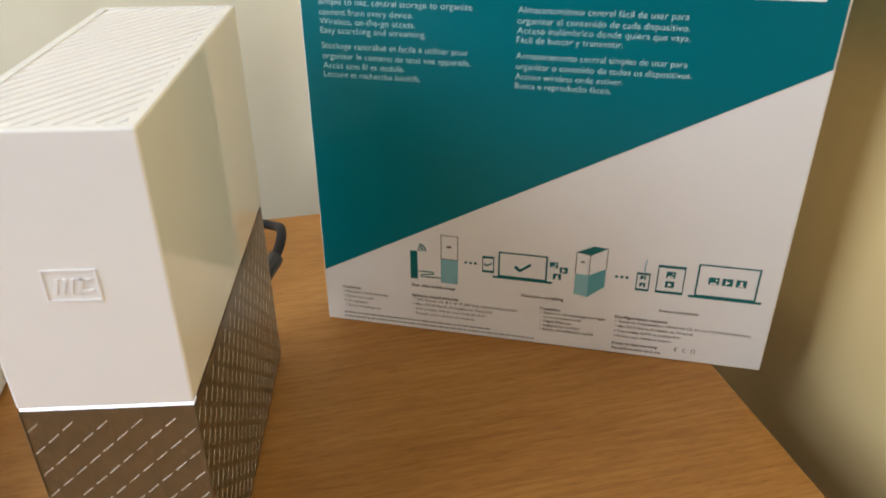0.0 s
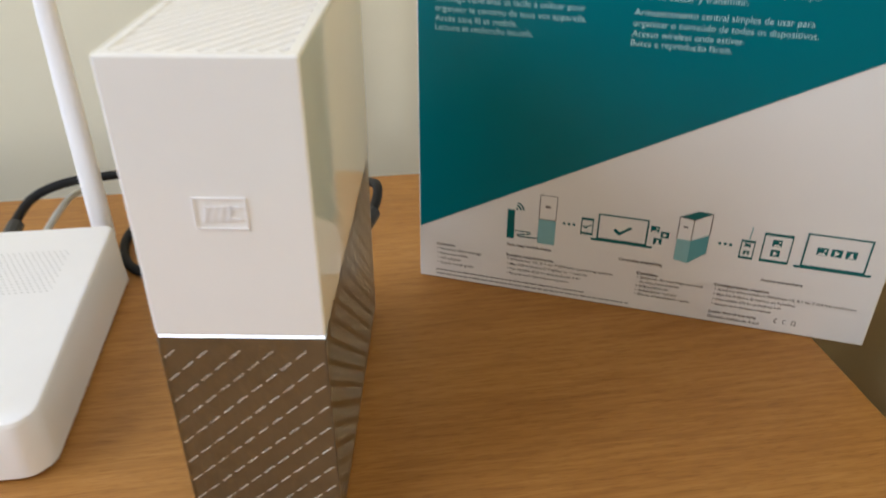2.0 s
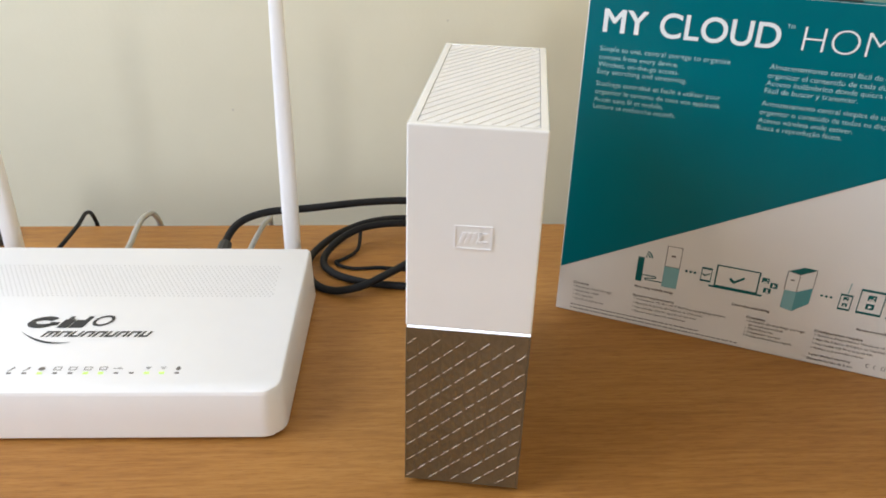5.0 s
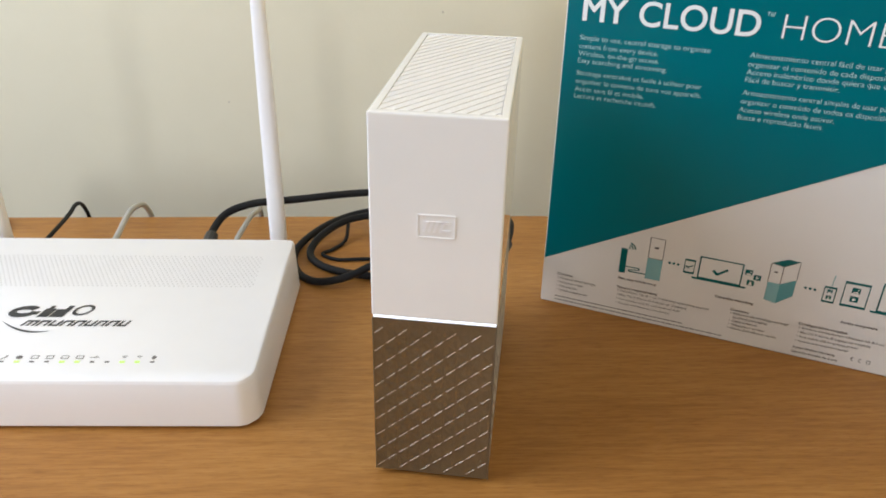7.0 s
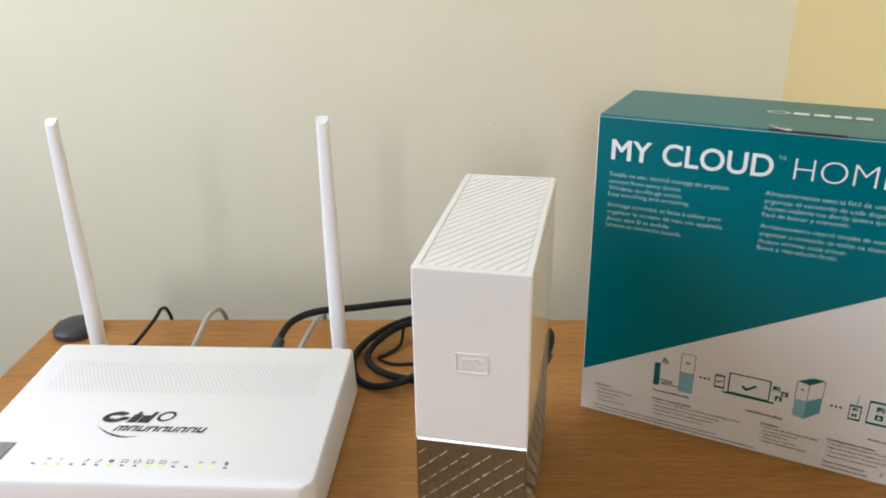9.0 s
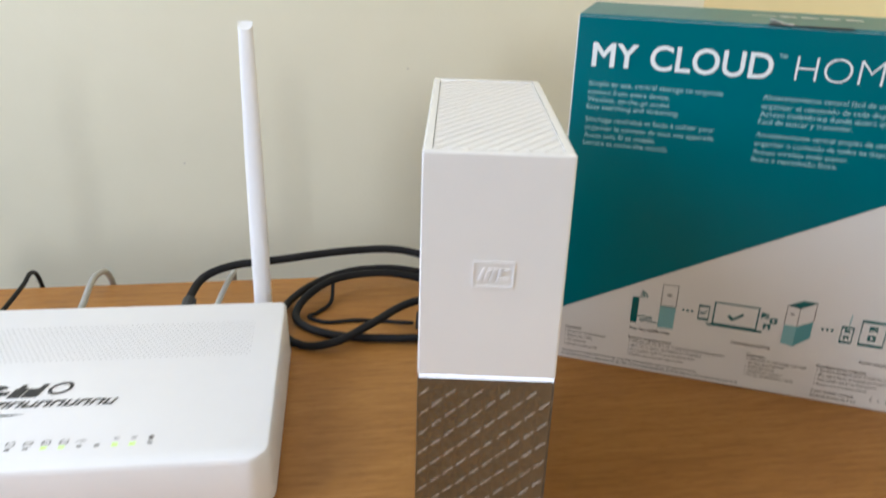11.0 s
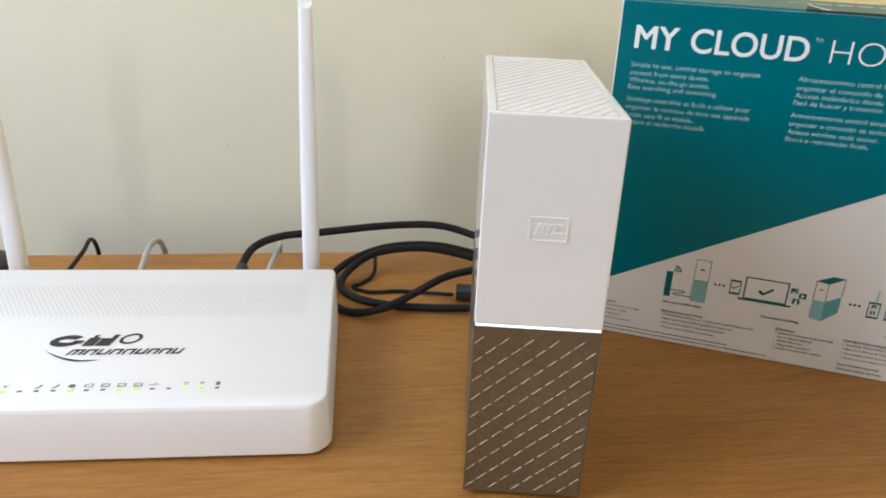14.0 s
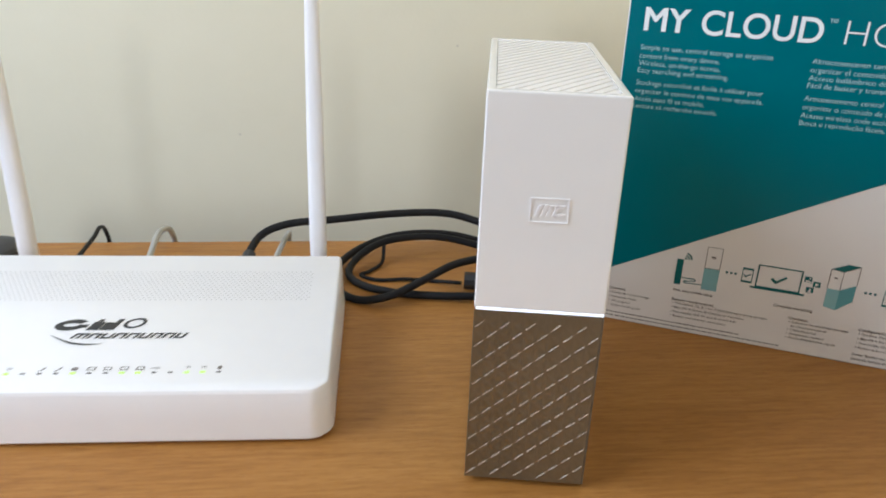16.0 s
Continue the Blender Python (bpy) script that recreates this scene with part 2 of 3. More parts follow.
def window(name, m, w_, h_, label):
    win = thing(name, m, label, "window", kind="structure")
    fr = bmesh.new()
    for a, b, c, d in ((-w_ / 2, -w_ / 2 + 0.03, 0, h_), (w_ / 2 - 0.03, w_ / 2, 0, h_), (-w_ / 2 + 0.03, w_ / 2 - 0.03, 0, 0.03), (-w_ / 2 + 0.03, w_ / 2 - 0.03, h_ - 0.03, h_)):
        box_into(fr, a, b, -0.02, 0.02, c, d, 0.003, 1)
    part("window_frame", fr, FRAME_WHITE, win)
    pane = part("pane", block(-w_ / 2 + 0.03, w_ / 2 - 0.03, -0.034, -0.03, 0.03, h_ - 0.03), GLASS, win)
    pane.visible_shadow = False


holed_wall("wall_west", ROOM_S, ROOM_N + T, WEST, lambda p, q: (ROOM_W - T, ROOM_W, p, q), "unseen wall with a wide window, darkened to cut bounce light")
holed_wall("wall_south", ROOM_W - T, ROOM_E + T, SOUTH, lambda p, q: (p, q, ROOM_S - T, ROOM_S), "unseen wall with a narrow window, darkened to cut bounce light")
window("window_1", pose(ROOM_W - 0.07, WEST[0], WEST[1] - WEST[3] / 2, 0, 0, -90), WEST[2], WEST[3], "wide white framed window that lights the desk")
window("window_2", pose(SOUTH[0], ROOM_S - 0.07, SOUTH[1] - SOUTH[3] / 2), SOUTH[2], SOUTH[3], "narrow white framed window across the room")

# two small scuffs on the wall
for x, z in ((-0.2342, 0.778), (-0.0048, 0.875)):
    scuff = lathe([(0.0013, 0), (0.0010, 0.0003), (0.0003, 0.0004)], 10)
    ob = solid("wall_mark", scuff, mottled("scuff_grey", (0.68, 0.63, 0.50), (0.75, 0.69, 0.56), 0.8, 800), "small grey scuff on the cream wall", "wall mark")
    ob.matrix_world = pose(x, ROOM_N - 0.0002, z, 90)

# ---- the desk ----
DESK_Z, DX0, DX1, DY0, DY1 = 0.75, -0.410, 0.242, -0.06, 0.510
desk = thing("desk", pose(0, 0, 0), "small oak-look laminate desk standing off the wall", "desk")
part("desktop", block(DX0, DX1, DY0, DY1, DESK_Z - 0.025, DESK_Z, 0.0012, 2), OAK, desk)
part("side_panel", block(DX0 + 0.02, DX0 + 0.038, DY0 + 0.03, DY1 - 0.02, 0, DESK_Z - 0.025, 0.001, 1), OAK_EDGE, desk)
part("side_panel", block(DX1 - 0.038, DX1 - 0.02, DY0 + 0.03, DY1 - 0.02, 0, DESK_Z - 0.025, 0.001, 1), OAK_EDGE, desk)
part("back_panel", block(DX0 + 0.038, DX1 - 0.038, DY1 - 0.06, DY1 - 0.044, 0.35, DESK_Z - 0.025, 0.001, 1), OAK_EDGE, desk)

# ---- the storage drive ----
NW, ND, SEAM, NH = 0.0558, 0.1450, 0.0925, 0.1858
drive = thing("network_drive", pose(-0.0207, 0.2780, DESK_Z, 0, 0, -10), "white and pewter upright network drive with a lit seam", "network drive")
hw, hd = NW / 2, ND / 2

shell = bmesh.new()
box_into(shell, -hw, hw, -hd, hd, SEAM, NH, 0.0011, 3)
top = max((f for f in shell.faces if f.normal.z > 0.9), key=lambda f: f.calc_area())
bmesh.ops.inset_region(shell, faces=[top], thickness=0.0036, depth=0)
bmesh.ops.inset_region(shell, faces=[top], thickness=0.0002, depth=-0.0026)
shell_ob = part("upper_shell", shell, GLOSS_WHITE, drive, "glossy white plastic upper shell")

# vent slats run diagonally across the recess in the top
VX, VY0, VY1 = hw - 0.0039, -hd + 0.0039, hd - 0.0039
part("vent_floor", block(-VX, VX, VY0, VY1, NH - 0.0024, NH - 0.0006), VENT_FLOOR, drive)
slope, pitch, thick = math.tan(radians(56)), 0.0056, 0.0037


def clip(poly, inside, cross):
    out = []
    for a, b in zip(poly, poly[1:] + poly[:1]):
        if inside(a):
            out.append(a)
        if inside(a) != inside(b):
            out.append(cross(a, b))
    return out


def clip_rect(poly, x0, x1, y0, y1):
    for axis, limit, sign in ((0, x0, 1), (0, x1, -1), (1, y0, 1), (1, y1, -1)):
        def inside(p):
            return sign * (p[axis] - limit) >= 0

        def cross(a, b):
            s = (limit - a[axis]) / (b[axis] - a[axis])
            return (a[0] + s * (b[0] - a[0]), a[1] + s * (b[1] - a[1]))
        poly = clip(poly, inside, cross) if poly else poly
    return poly


def prism(bm, poly, z0, z1):
    low, high = [bm.verts.new((x, y, z0)) for x, y in poly], [bm.verts.new((x, y, z1)) for x, y in poly]
    n = len(poly)
    bm.faces.new(high)
    bm.faces.new(list(reversed(low)))
    for i in range(n):
        bm.faces.new((low[i], low[(i + 1) % n], high[(i + 1) % n], high[i]))
    return bm


for k in range(-20, 12):
    x = k * pitch
    y0, y1 = VY0 - 0.001, VY1 + 0.001
    dx = (y1 - y0) / slope
    poly = clip_rect([(x, y0), (x + thick, y0), (x + thick + dx, y1), (x + dx, y1)], -VX, VX, VY0, VY1)
    if len(poly) >= 3:
        part("vent_slat", prism(bmesh.new(), poly, NH - 0.0024, NH - 0.0002), SATIN_WHITE, drive)

# embossed badge: a thin frame with slanted raised shapes, no lettering
badge = bmesh.new()
bu, bz, bw, bh = -0.0078, 0.1328, 0.0160, 0.0108


def relief_poly(bm, poly, y0, y1):
    """A flat outline in x and z, raised from y0 to y1 (towards the viewer)."""
    front, back = [bm.verts.new((x, y1, z)) for x, z in poly], [bm.verts.new((x, y0, z)) for x, z in poly]
    n = len(poly)
    bm.faces.new(front)
    for i in range(n):
        bm.faces.new((front[i], back[i], back[(i + 1) % n], front[(i + 1) % n]))


FY = -hd
for a, b, c, d in ((0, bw, 0, 0.0006), (0, bw, bh - 0.0006, bh), (0, 0.0006, 0.0006, bh - 0.0006), (bw - 0.0006, bw, 0.0006, bh - 0.0006)):
    relief_poly(badge, [(bu + a, bz + c), (bu + b, bz + c), (bu + b, bz + d), (bu + a, bz + d)], FY + 0.0002, FY - 0.0004)
for a, w in ((0.0022, 0.0012), (0.0044, 0.0012), (0.0066, 0.0012), (0.0092, 0.0012)):
    relief_poly(badge, [(bu + a, bz + 0.0028), (bu + a + w, bz + 0.0028), (bu + a + w + 0.0016, bz + 0.0078), (bu + a + 0.0016, bz + 0.0078)], FY + 0.0002, FY - 0.00042)
for c in (0.0030, 0.0068):
    relief_poly(badge, [(bu + 0.0098, bz + c), (bu + 0.0136, bz + c), (bu + 0.0140, bz + c + 0.001), (bu + 0.0102, bz + c + 0.001)], FY + 0.0002, FY - 0.00042)
part("badge", badge, SATIN_WHITE, drive, "embossed white badge")

part("status_light", block(-hw + 0.0008, hw - 0.0004, -hd + 0.0001, -hd + 0.004, SEAM - 0.0008, SEAM + 0.0001), STATUS, drive, "glowing white status strip")
part("lower_body", block(-hw + 0.0007, hw - 0.0007, -hd + 0.0007, hd - 0.0007, 0.0022, SEAM - 0.0003, 0.0004, 1), PEWTER, drive, "pewter-grey textured lower body")
for x in (-hw + 0.0001, hw - 0.0005):
    part("edge_trim", block(x, x + 0.0004, -hd - 0.0001, -hd + 0.0005, 0.0024, SEAM - 0.0012, 0.0002, 1), PEWTER, drive, "thin pewter corner edge")
for x in (-0.018, 0.018):
    for y in (-0.06, 0.06):
        part("foot", lathe([(0.004, 0), (0.0045, 0.0006), (0.0045, 0.0024)], 14, (x, y)), BLACK_PLASTIC, drive)

COL, ROW, INSET = 0.0055, 0.0098, 0.0008


def facet_panel(columns, z0, z1, place):
    """Triangular facets that dip towards their middles; place() turns (u, z, out) into a point."""
    bm = bmesh.new()
    for c in range(columns):
        u0, u1 = c * COL, (c + 1) * COL
        sh0, sh1 = (c % 2) * ROW / 2, ((c + 1) % 2) * ROW / 2
        k = -1
        while z0 + k * ROW < z1 + ROW:
            a, b = z0 + k * ROW + sh0, z0 + k * ROW + sh1
            tris = [((u0, a), (u1, b), (u0, a + ROW)), ((u1, b), (u1, b + ROW), (u0, a + ROW))] if sh1 > sh0 else [((u0, a), (u1, b), (u1, b + ROW)), ((u0, a), (u1, b + ROW), (u0, a + ROW))]
            for tri in tris:
                poly = clip_rect(list(tri), u0, u1, z0, z1)
                if len(poly) < 3:
                    continue
                mid = (sum(p[0] for p in poly) / len(poly), sum(p[1] for p in poly) / len(poly))
                vs = [bm.verts.new(place(u, z, 0.00022)) for u, z in poly]
                m = bm.verts.new(place(*mid, 0.00012))
                for i in range(len(vs)):
                    bm.faces.new((vs[i], vs[(i + 1) % len(vs)], m))
            k += 1
    bmesh.ops.remove_doubles(bm, verts=bm.verts, dist=1e-6)
    return bm


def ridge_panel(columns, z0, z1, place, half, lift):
    """Short bright dashes along the rising edges of the facets, the glint put into their colour."""
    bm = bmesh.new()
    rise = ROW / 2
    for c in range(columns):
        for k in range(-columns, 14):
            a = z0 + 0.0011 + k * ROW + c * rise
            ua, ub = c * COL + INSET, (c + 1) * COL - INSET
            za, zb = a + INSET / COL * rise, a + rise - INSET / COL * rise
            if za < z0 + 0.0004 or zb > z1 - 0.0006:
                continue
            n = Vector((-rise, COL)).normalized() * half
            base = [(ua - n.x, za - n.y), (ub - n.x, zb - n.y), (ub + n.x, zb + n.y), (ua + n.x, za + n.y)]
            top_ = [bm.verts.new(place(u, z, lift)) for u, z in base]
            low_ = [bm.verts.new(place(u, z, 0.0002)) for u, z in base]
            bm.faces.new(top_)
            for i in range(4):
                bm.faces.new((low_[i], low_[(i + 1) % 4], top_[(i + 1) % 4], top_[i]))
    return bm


def rib_panel(columns, z0, z1, place):
    """Hair-thin ribs down the columns and along the falling edges of the facets."""
    bm = bmesh.new()
    w, rise = 0.00008, ROW / 2
    strips = [[(c * COL - w, z0), (c * COL + w, z0), (c * COL + w, z1), (c * COL - w, z1)] for c in range(1, columns)]
    for c in range(columns):
        for k in range(-1, 24):
            a = z0 + 0.0011 + k * ROW + (c % 2) * rise
            if a - rise > z0 + 0.0006 and a < z1 - 0.0006:
                strips.append([(c * COL, a - 1.2 * w), ((c + 1) * COL, a - rise - 1.2 * w), ((c + 1) * COL, a - rise + 1.2 * w), (c * COL, a + 1.2 * w)])
    for strip in strips:
        bm.faces.new([bm.verts.new(place(u, z, 0.00027)) for u, z in strip])
    return bm


PZ0, PZ1 = 0.0026, SEAM - 0.0012
sides = (
    ("front", 10, lambda u, z, o: (-hw + 0.0001 + u, -hd + 0.0006 - o, z)),
    ("side", 26, lambda u, z, o: (hw - 0.0006 + o, -hd + 0.0006 + u, z)),
    ("side", 26, lambda u, z, o: (-hw + 0.0006 - o, hd - 0.0006 - u, z)),
)
for side_name, columns, place in sides:
    facets = part(side_name + "_panel", facet_panel(columns, PZ0, PZ1, place), PEWTER, drive)
    part("ridge_pattern", ridge_panel(columns, PZ0, PZ1, place, *((0.00011, 0.00030) if side_name == "front" else (0.00010, 0.00026))), RIDGE, facets, "short ridges, their glint put into a pale colour")
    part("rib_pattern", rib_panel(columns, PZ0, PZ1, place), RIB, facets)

# ---- the carton ----
BW, BD, BH = 0.2385, 0.0850, 0.2180
carton = thing("carton", pose(0.0478, 0.3742, DESK_Z, 0, 0, -25.5), "teal and white retail carton standing over the desk edge", "box")
part("carton_body", block(0, BW, 0, BD, 0.0002, BH - 0.0012, 0.0012, 3), CARD, carton, "white card carton body")
lid = bmesh.new()
box_into(lid, 0.0006, BW - 0.0006, 0.0004, BD - 0.0006, BH - 0.0016, BH, 0.0007, 2)
part("lid", lid, TEAL_LID, carton, "teal tuck-in lid")


def face_poly(bm, poly, lift=0.0):
    bm.faces.new([bm.verts.new((u, -0.00035 - lift, z)) for u, z in poly])
    return bm


def face_rect(bm, u0, u1, z0, z1, lift=0.0):
    return face_poly(bm, [(u0, z0), (u1, z0), (u1, z1), (u0, z1)], lift)


def face_frame(bm, u0, u1, z0, z1, w, lift=0.0):
    face_rect(bm, u0, u1, z0, z0 + w, lift)
    face_rect(bm, u0, u1, z1 - w, z1, lift)
    face_rect(bm, u0, u0 + w, z0 + w, z1 - w, lift)
    face_rect(bm, u1 - w, u1, z0 + w, z1 - w, lift)
    return bm


def face_ring(bm, u, z, ru, rz, w, a0=0.0, a1=360.0, lift=0.0, n=28):
    pts = [radians(a0 + (a1 - a0) * i / n) for i in range(n + 1)]
    for a, b in zip(pts, pts[1:]):
        face_poly(bm, [(u + ru * math.cos(a), z + rz * math.sin(a)), (u + ru * math.cos(b), z + rz * math.sin(b)),
                       (u + (ru - w) * math.cos(b), z + (rz - w) * math.sin(b)), (u + (ru - w) * math.cos(a), z + (rz - w) * math.sin(a))], lift)
    return bm


def face_line(bm, a, b, w, lift=0.0):
    d = (Vector(b) - Vector(a)).normalized() * w / 2
    n = Vector((-d.y, d.x))
    return face_poly(bm, [(a[0] - n.x, a[1] - n.y), (b[0] - n.x, b[1] - n.y), (b[0] + n.x, b[1] + n.y), (a[0] + n.x, a[1] + n.y)], lift)


def face_disc(bm, u, z, r, lift=0.0, n=14):
    return face_poly(bm, [(u + r * math.cos(2 * math.pi * i / n), z + r * math.sin(2 * math.pi * i / n)) for i in range(n)], lift)


def printed(name, bm, mat, label=""):
    return part(name, bm, mat, carton, label)


# teal field over the slanting edge, the white below is the bare card
printed("teal_field", face_poly(bmesh.new(), [(0.0008, 0.0335), (BW - 0.0012, 0.1612), (BW - 0.0012, BH - 0.0014), (0.0008, BH - 0.0014)]), TEAL, "glossy teal printed field")
part("end_print", block(BW, BW + 0.0003, 0.001, BD - 0.001, 0.161, BH - 0.0016), TEAL, carton)
printed("sticker", face_rect(bmesh.new(), 0.2010, 0.2285, 0.1888, 0.2120, 0.0003), INK_WHITE, "white paper sticker")

def text_mesh(body, size, bold_by=0.0):
    cu = bpy.data.curves.new("text", "FONT")
    cu.body, cu.size, cu.offset, cu.resolution_u = body, size, bold_by, 5
    ob = bpy.data.objects.new("text", cu)
    scene.collection.objects.link(ob)
    bpy.context.view_layer.update()
    me = bpy.data.meshes.new_from_object(ob.evaluated_get(bpy.context.evaluated_depsgraph_get()))
    bpy.data.objects.remove(ob)
    bpy.data.curves.remove(cu)
    return me


def print_text(name, body, u, z, size, mat, width=None, bold_by=0.0, label="", strokes=(0.0,)):
    """A line of print on the carton's front, its baseline at z, stretched to the width if one is given."""
    me = text_mesh(body, size, bold_by)
    xs = [v.co.x for v in me.vertices]
    k = width / (max(xs) - min(xs)) if width else 1.0
    left = min(xs)
    for v in me.vertices:
        v.co = (u + (v.co.x - left) * k, -0.00065, z + v.co.y)
    bm = bmesh.new()
    for i, shift in enumerate(strokes):
        first = len(bm.verts)
        bm.from_mesh(me)
        bm.verts.ensure_lookup_table()
        for v in bm.verts[first:]:
            v.co.x, v.co.y = v.co.x + shift, v.co.y - 0.00004 * i
    bpy.data.meshes.remove(me)
    ob = new(name, finish(name, bm, mat))
    ob.parent = carton
    return tagged(ob, label)


# title: bold words, then a thin one
print_text("printed_title", "MY", 0.0098, 0.1900, 0.0192, INK_WHITE, 0.0243, 0.0, "bold white printed title word", (0.0, 0.0004, 0.0008))
print_text("printed_title", "CLOUD", 0.0416, 0.1902, 0.0192, INK_WHITE, 0.0636, 0.00024, "bold white printed title word")
print_text("printed_title", "HOME", 0.1163, 0.1904, 0.0190, INK_WHITE, 0.0532, -0.00038, "thin white printed title word")
tm_mark = bmesh.new()
face_rect(tm_mark, 0.1072, 0.1088, 0.2032, 0.2035, 0.0003)
face_rect(tm_mark, 0.1079, 0.1082, 0.2014, 0.2032, 0.0003)
for u0 in (0.1092, 0.1100, 0.1108):
    face_rect(tm_mark, u0, u0 + 0.0003, 0.2014, 0.2035, 0.0003)
printed("small_mark", tm_mark, INK_PALE)

ROWS_Z = [0.1792, 0.1744, 0.1701, 0.1659, 0.1587, 0.1538, 0.1491, 0.1448]
LEFT = ["Simple to use, central storage to organize", "content from every device.", "Wireless, on-the-go access.", "Easy searching and streaming.",
        "Stockage centralisé et facile à utiliser pour", "organiser le contenu de tous vos appareils.", "Accès sans fil et mobile.", "Lecture et recherche intuitifs."]
RIGHT = ["Almacenamiento central fácil de usar para", "organizar el contenido de cada dispositivo.", "Acceso inalámbrico donde quiera que vaya.", "Fácil de buscar y transmitir.",
         "Armazenamento central simples de usar para", "organizar o conteúdo de todos os dispositivos.", "Acesso wireless onde estiver.", "Busca e reprodução fáceis."]
LW = [0.0727, 0.0452, 0.0462, 0.0512, 0.0712, 0.0722, 0.0405, 0.0482]
RW = [0.0731, 0.0740, 0.0748, 0.0470, 0.0752, 0.0778, 0.0485, 0.0440]
for z, a, b, wa, wb_ in zip(ROWS_Z, LEFT, RIGHT, LW, RW):
    print_text("printed_text", a, 0.0097, z, 0.0041, INK_PALE, wa, -0.00003)
    print_text("printed_text", b, 0.1030, z, 0.0041, INK_PALE, wb_, -0.00003)

# pictograms: router, tower, phone, notebook, media tiles, tower in perspective, phone, tablet, notebook
modem = bmesh.new()
face_rect(modem, 0.0502, 0.0542, 0.0340, 0.0516)
for r in (0.0012, 0.0030, 0.0046):
    face_ring(modem, 0.0542, 0.0516, r + 0.0005, r + 0.0005, 0.0009, 5, 75)
printed("modem_picture", modem, INK_TEAL)
lead = bmesh.new()
for a, b in (((0.0542, 0.0390), (0.0625, 0.0392)), ((0.0625, 0.0392), (0.0632, 0.0380)), ((0.0632, 0.0380), (0.0560, 0.0368)), ((0.0560, 0.0368), (0.0566, 0.0358)), ((0.0566, 0.0358), (0.0672, 0.0360))):
    face_line(lead, a, b, 0.0006)
printed("cable_picture", lead, INK_TEAL)
tower = bmesh.new()
face_frame(tower, 0.0671, 0.0765, 0.0480, 0.0628, 0.0004)
face_rect(tower, 0.0703, 0.0730, 0.0553, 0.0566)
printed("tower_outline", tower, INK_GREY)
printed("tower_base_print", face_rect(bmesh.new(), 0.0671, 0.0765, 0.0332, 0.0480), INK_LIGHT)
for u0 in (0.0808, 0.1596):
    dots = bmesh.new()
    for i in range(3):
        face_disc(dots, u0 + i * 0.0026, 0.0476 + (0.0012 if u0 > 0.1 else 0), 0.0008)
    printed("dots_print", dots, INK_TEAL)


def device_picture(u0, u1, z0, z1, w, bar=0.0):
    bm = face_frame(bmesh.new(), u0, u1, z0, z1, w)
    if bar:
        face_rect(bm, u0, u1, z1, z1 + bar)
        face_rect(bm, u0, u1, z0 - bar, z0)
    return printed("device_outline", bm, INK_TEAL)


def notebook_picture(u0, u1, z0, z1):
    bm = face_frame(bmesh.new(), u0, u1, z0, z1, 0.0008)
    face_poly(bm, [(u0 - 0.0032, z0), (u1 + 0.0034, z0), (u1 + 0.0026, z0 - 0.0013), (u0 - 0.0024, z0 - 0.0013)])
    return printed("notebook_outline", bm, INK_TEAL)


def tick(u, z, s):
    bm = bmesh.new()
    face_line(bm, (u - s, z + 0.10 * s), (u - 0.36 * s, z - 0.46 * s), 0.42 * s)
    face_line(bm, (u - 0.46 * s, z - 0.50 * s), (u + s, z + 0.62 * s), 0.34 * s, 0.0002)
    return printed("tick_mark", bm, INK_TEAL)


def media_tile(u, z, s, kind_):
    printed("tile_print", face_rect(bmesh.new(), u - s, u + s, z - s * 0.85, z + s * 0.85), INK_TEAL)
    bm = bmesh.new()
    if kind_ == 0:
        face_poly(bm, [(u - s * 0.8, z - s * 0.7), (u + s * 0.8, z - s * 0.7), (u + s * 0.2, z - s * 0.1), (u - s * 0.1, z - s * 0.4), (u - s * 0.4, z - s * 0.15)], 0.0003)
        face_disc(bm, u + s * 0.45, z + s * 0.35, s * 0.22, 0.0003)
    elif kind_ == 1:
        face_poly(bm, [(u - s * 0.4, z - s * 0.55), (u + s * 0.55, z), (u - s * 0.4, z + s * 0.55)], 0.0003)
    else:
        face_poly(bm, [(u - s * 0.6, z - s * 0.65), (u + s * 0.6, z - s * 0.65), (u + s * 0.3, z - s * 0.25), (u - s * 0.3, z - s * 0.25)], 0.0003)
        face_rect(bm, u - s * 0.25, u + s * 0.25, z - s * 0.25, z + s * 0.5, 0.0003)
    printed("tile_mark", bm, CARD)


device_picture(0.0897, 0.0961, 0.0436, 0.0520, 0.0005, 0.0008)
tick(0.0929, 0.0478, 0.0020)
notebook_picture(0.0983, 0.1241, 0.0413, 0.0564)
tick(0.1113, 0.0478, 0.0042)
for u, z, k in ((0.1268, 0.0516, 0), (0.1320, 0.0490, 1), (0.1288, 0.0448, 2)):
    media_tile(u + 0.0006, z, 0.0021, k)
persp = bmesh.new()
for a, b in (((0.1386, 0.0608), (0.1386, 0.0480)), ((0.1456, 0.0597), (0.1456, 0.0477)), ((0.1540, 0.0646), (0.1540, 0.0525)), ((0.1386, 0.0608), (0.1456, 0.0597)), ((0.1456, 0.0597), (0.1540, 0.0646))):
    face_line(persp, a, b, 0.0004)
face_rect(persp, 0.1410, 0.1430, 0.0548, 0.0558)
printed("tower_view_outline", persp, INK_GREY)
printed("tower_top_print", face_poly(bmesh.new(), [(0.1386, 0.0608), (0.1456, 0.0597), (0.1540, 0.0646), (0.1470, 0.0650)]), INK_TEAL)
printed("tower_front_print", face_poly(bmesh.new(), [(0.1387, 0.0357), (0.1456, 0.0343), (0.1456, 0.0477), (0.1387, 0.0480)]), INK_LIGHT)
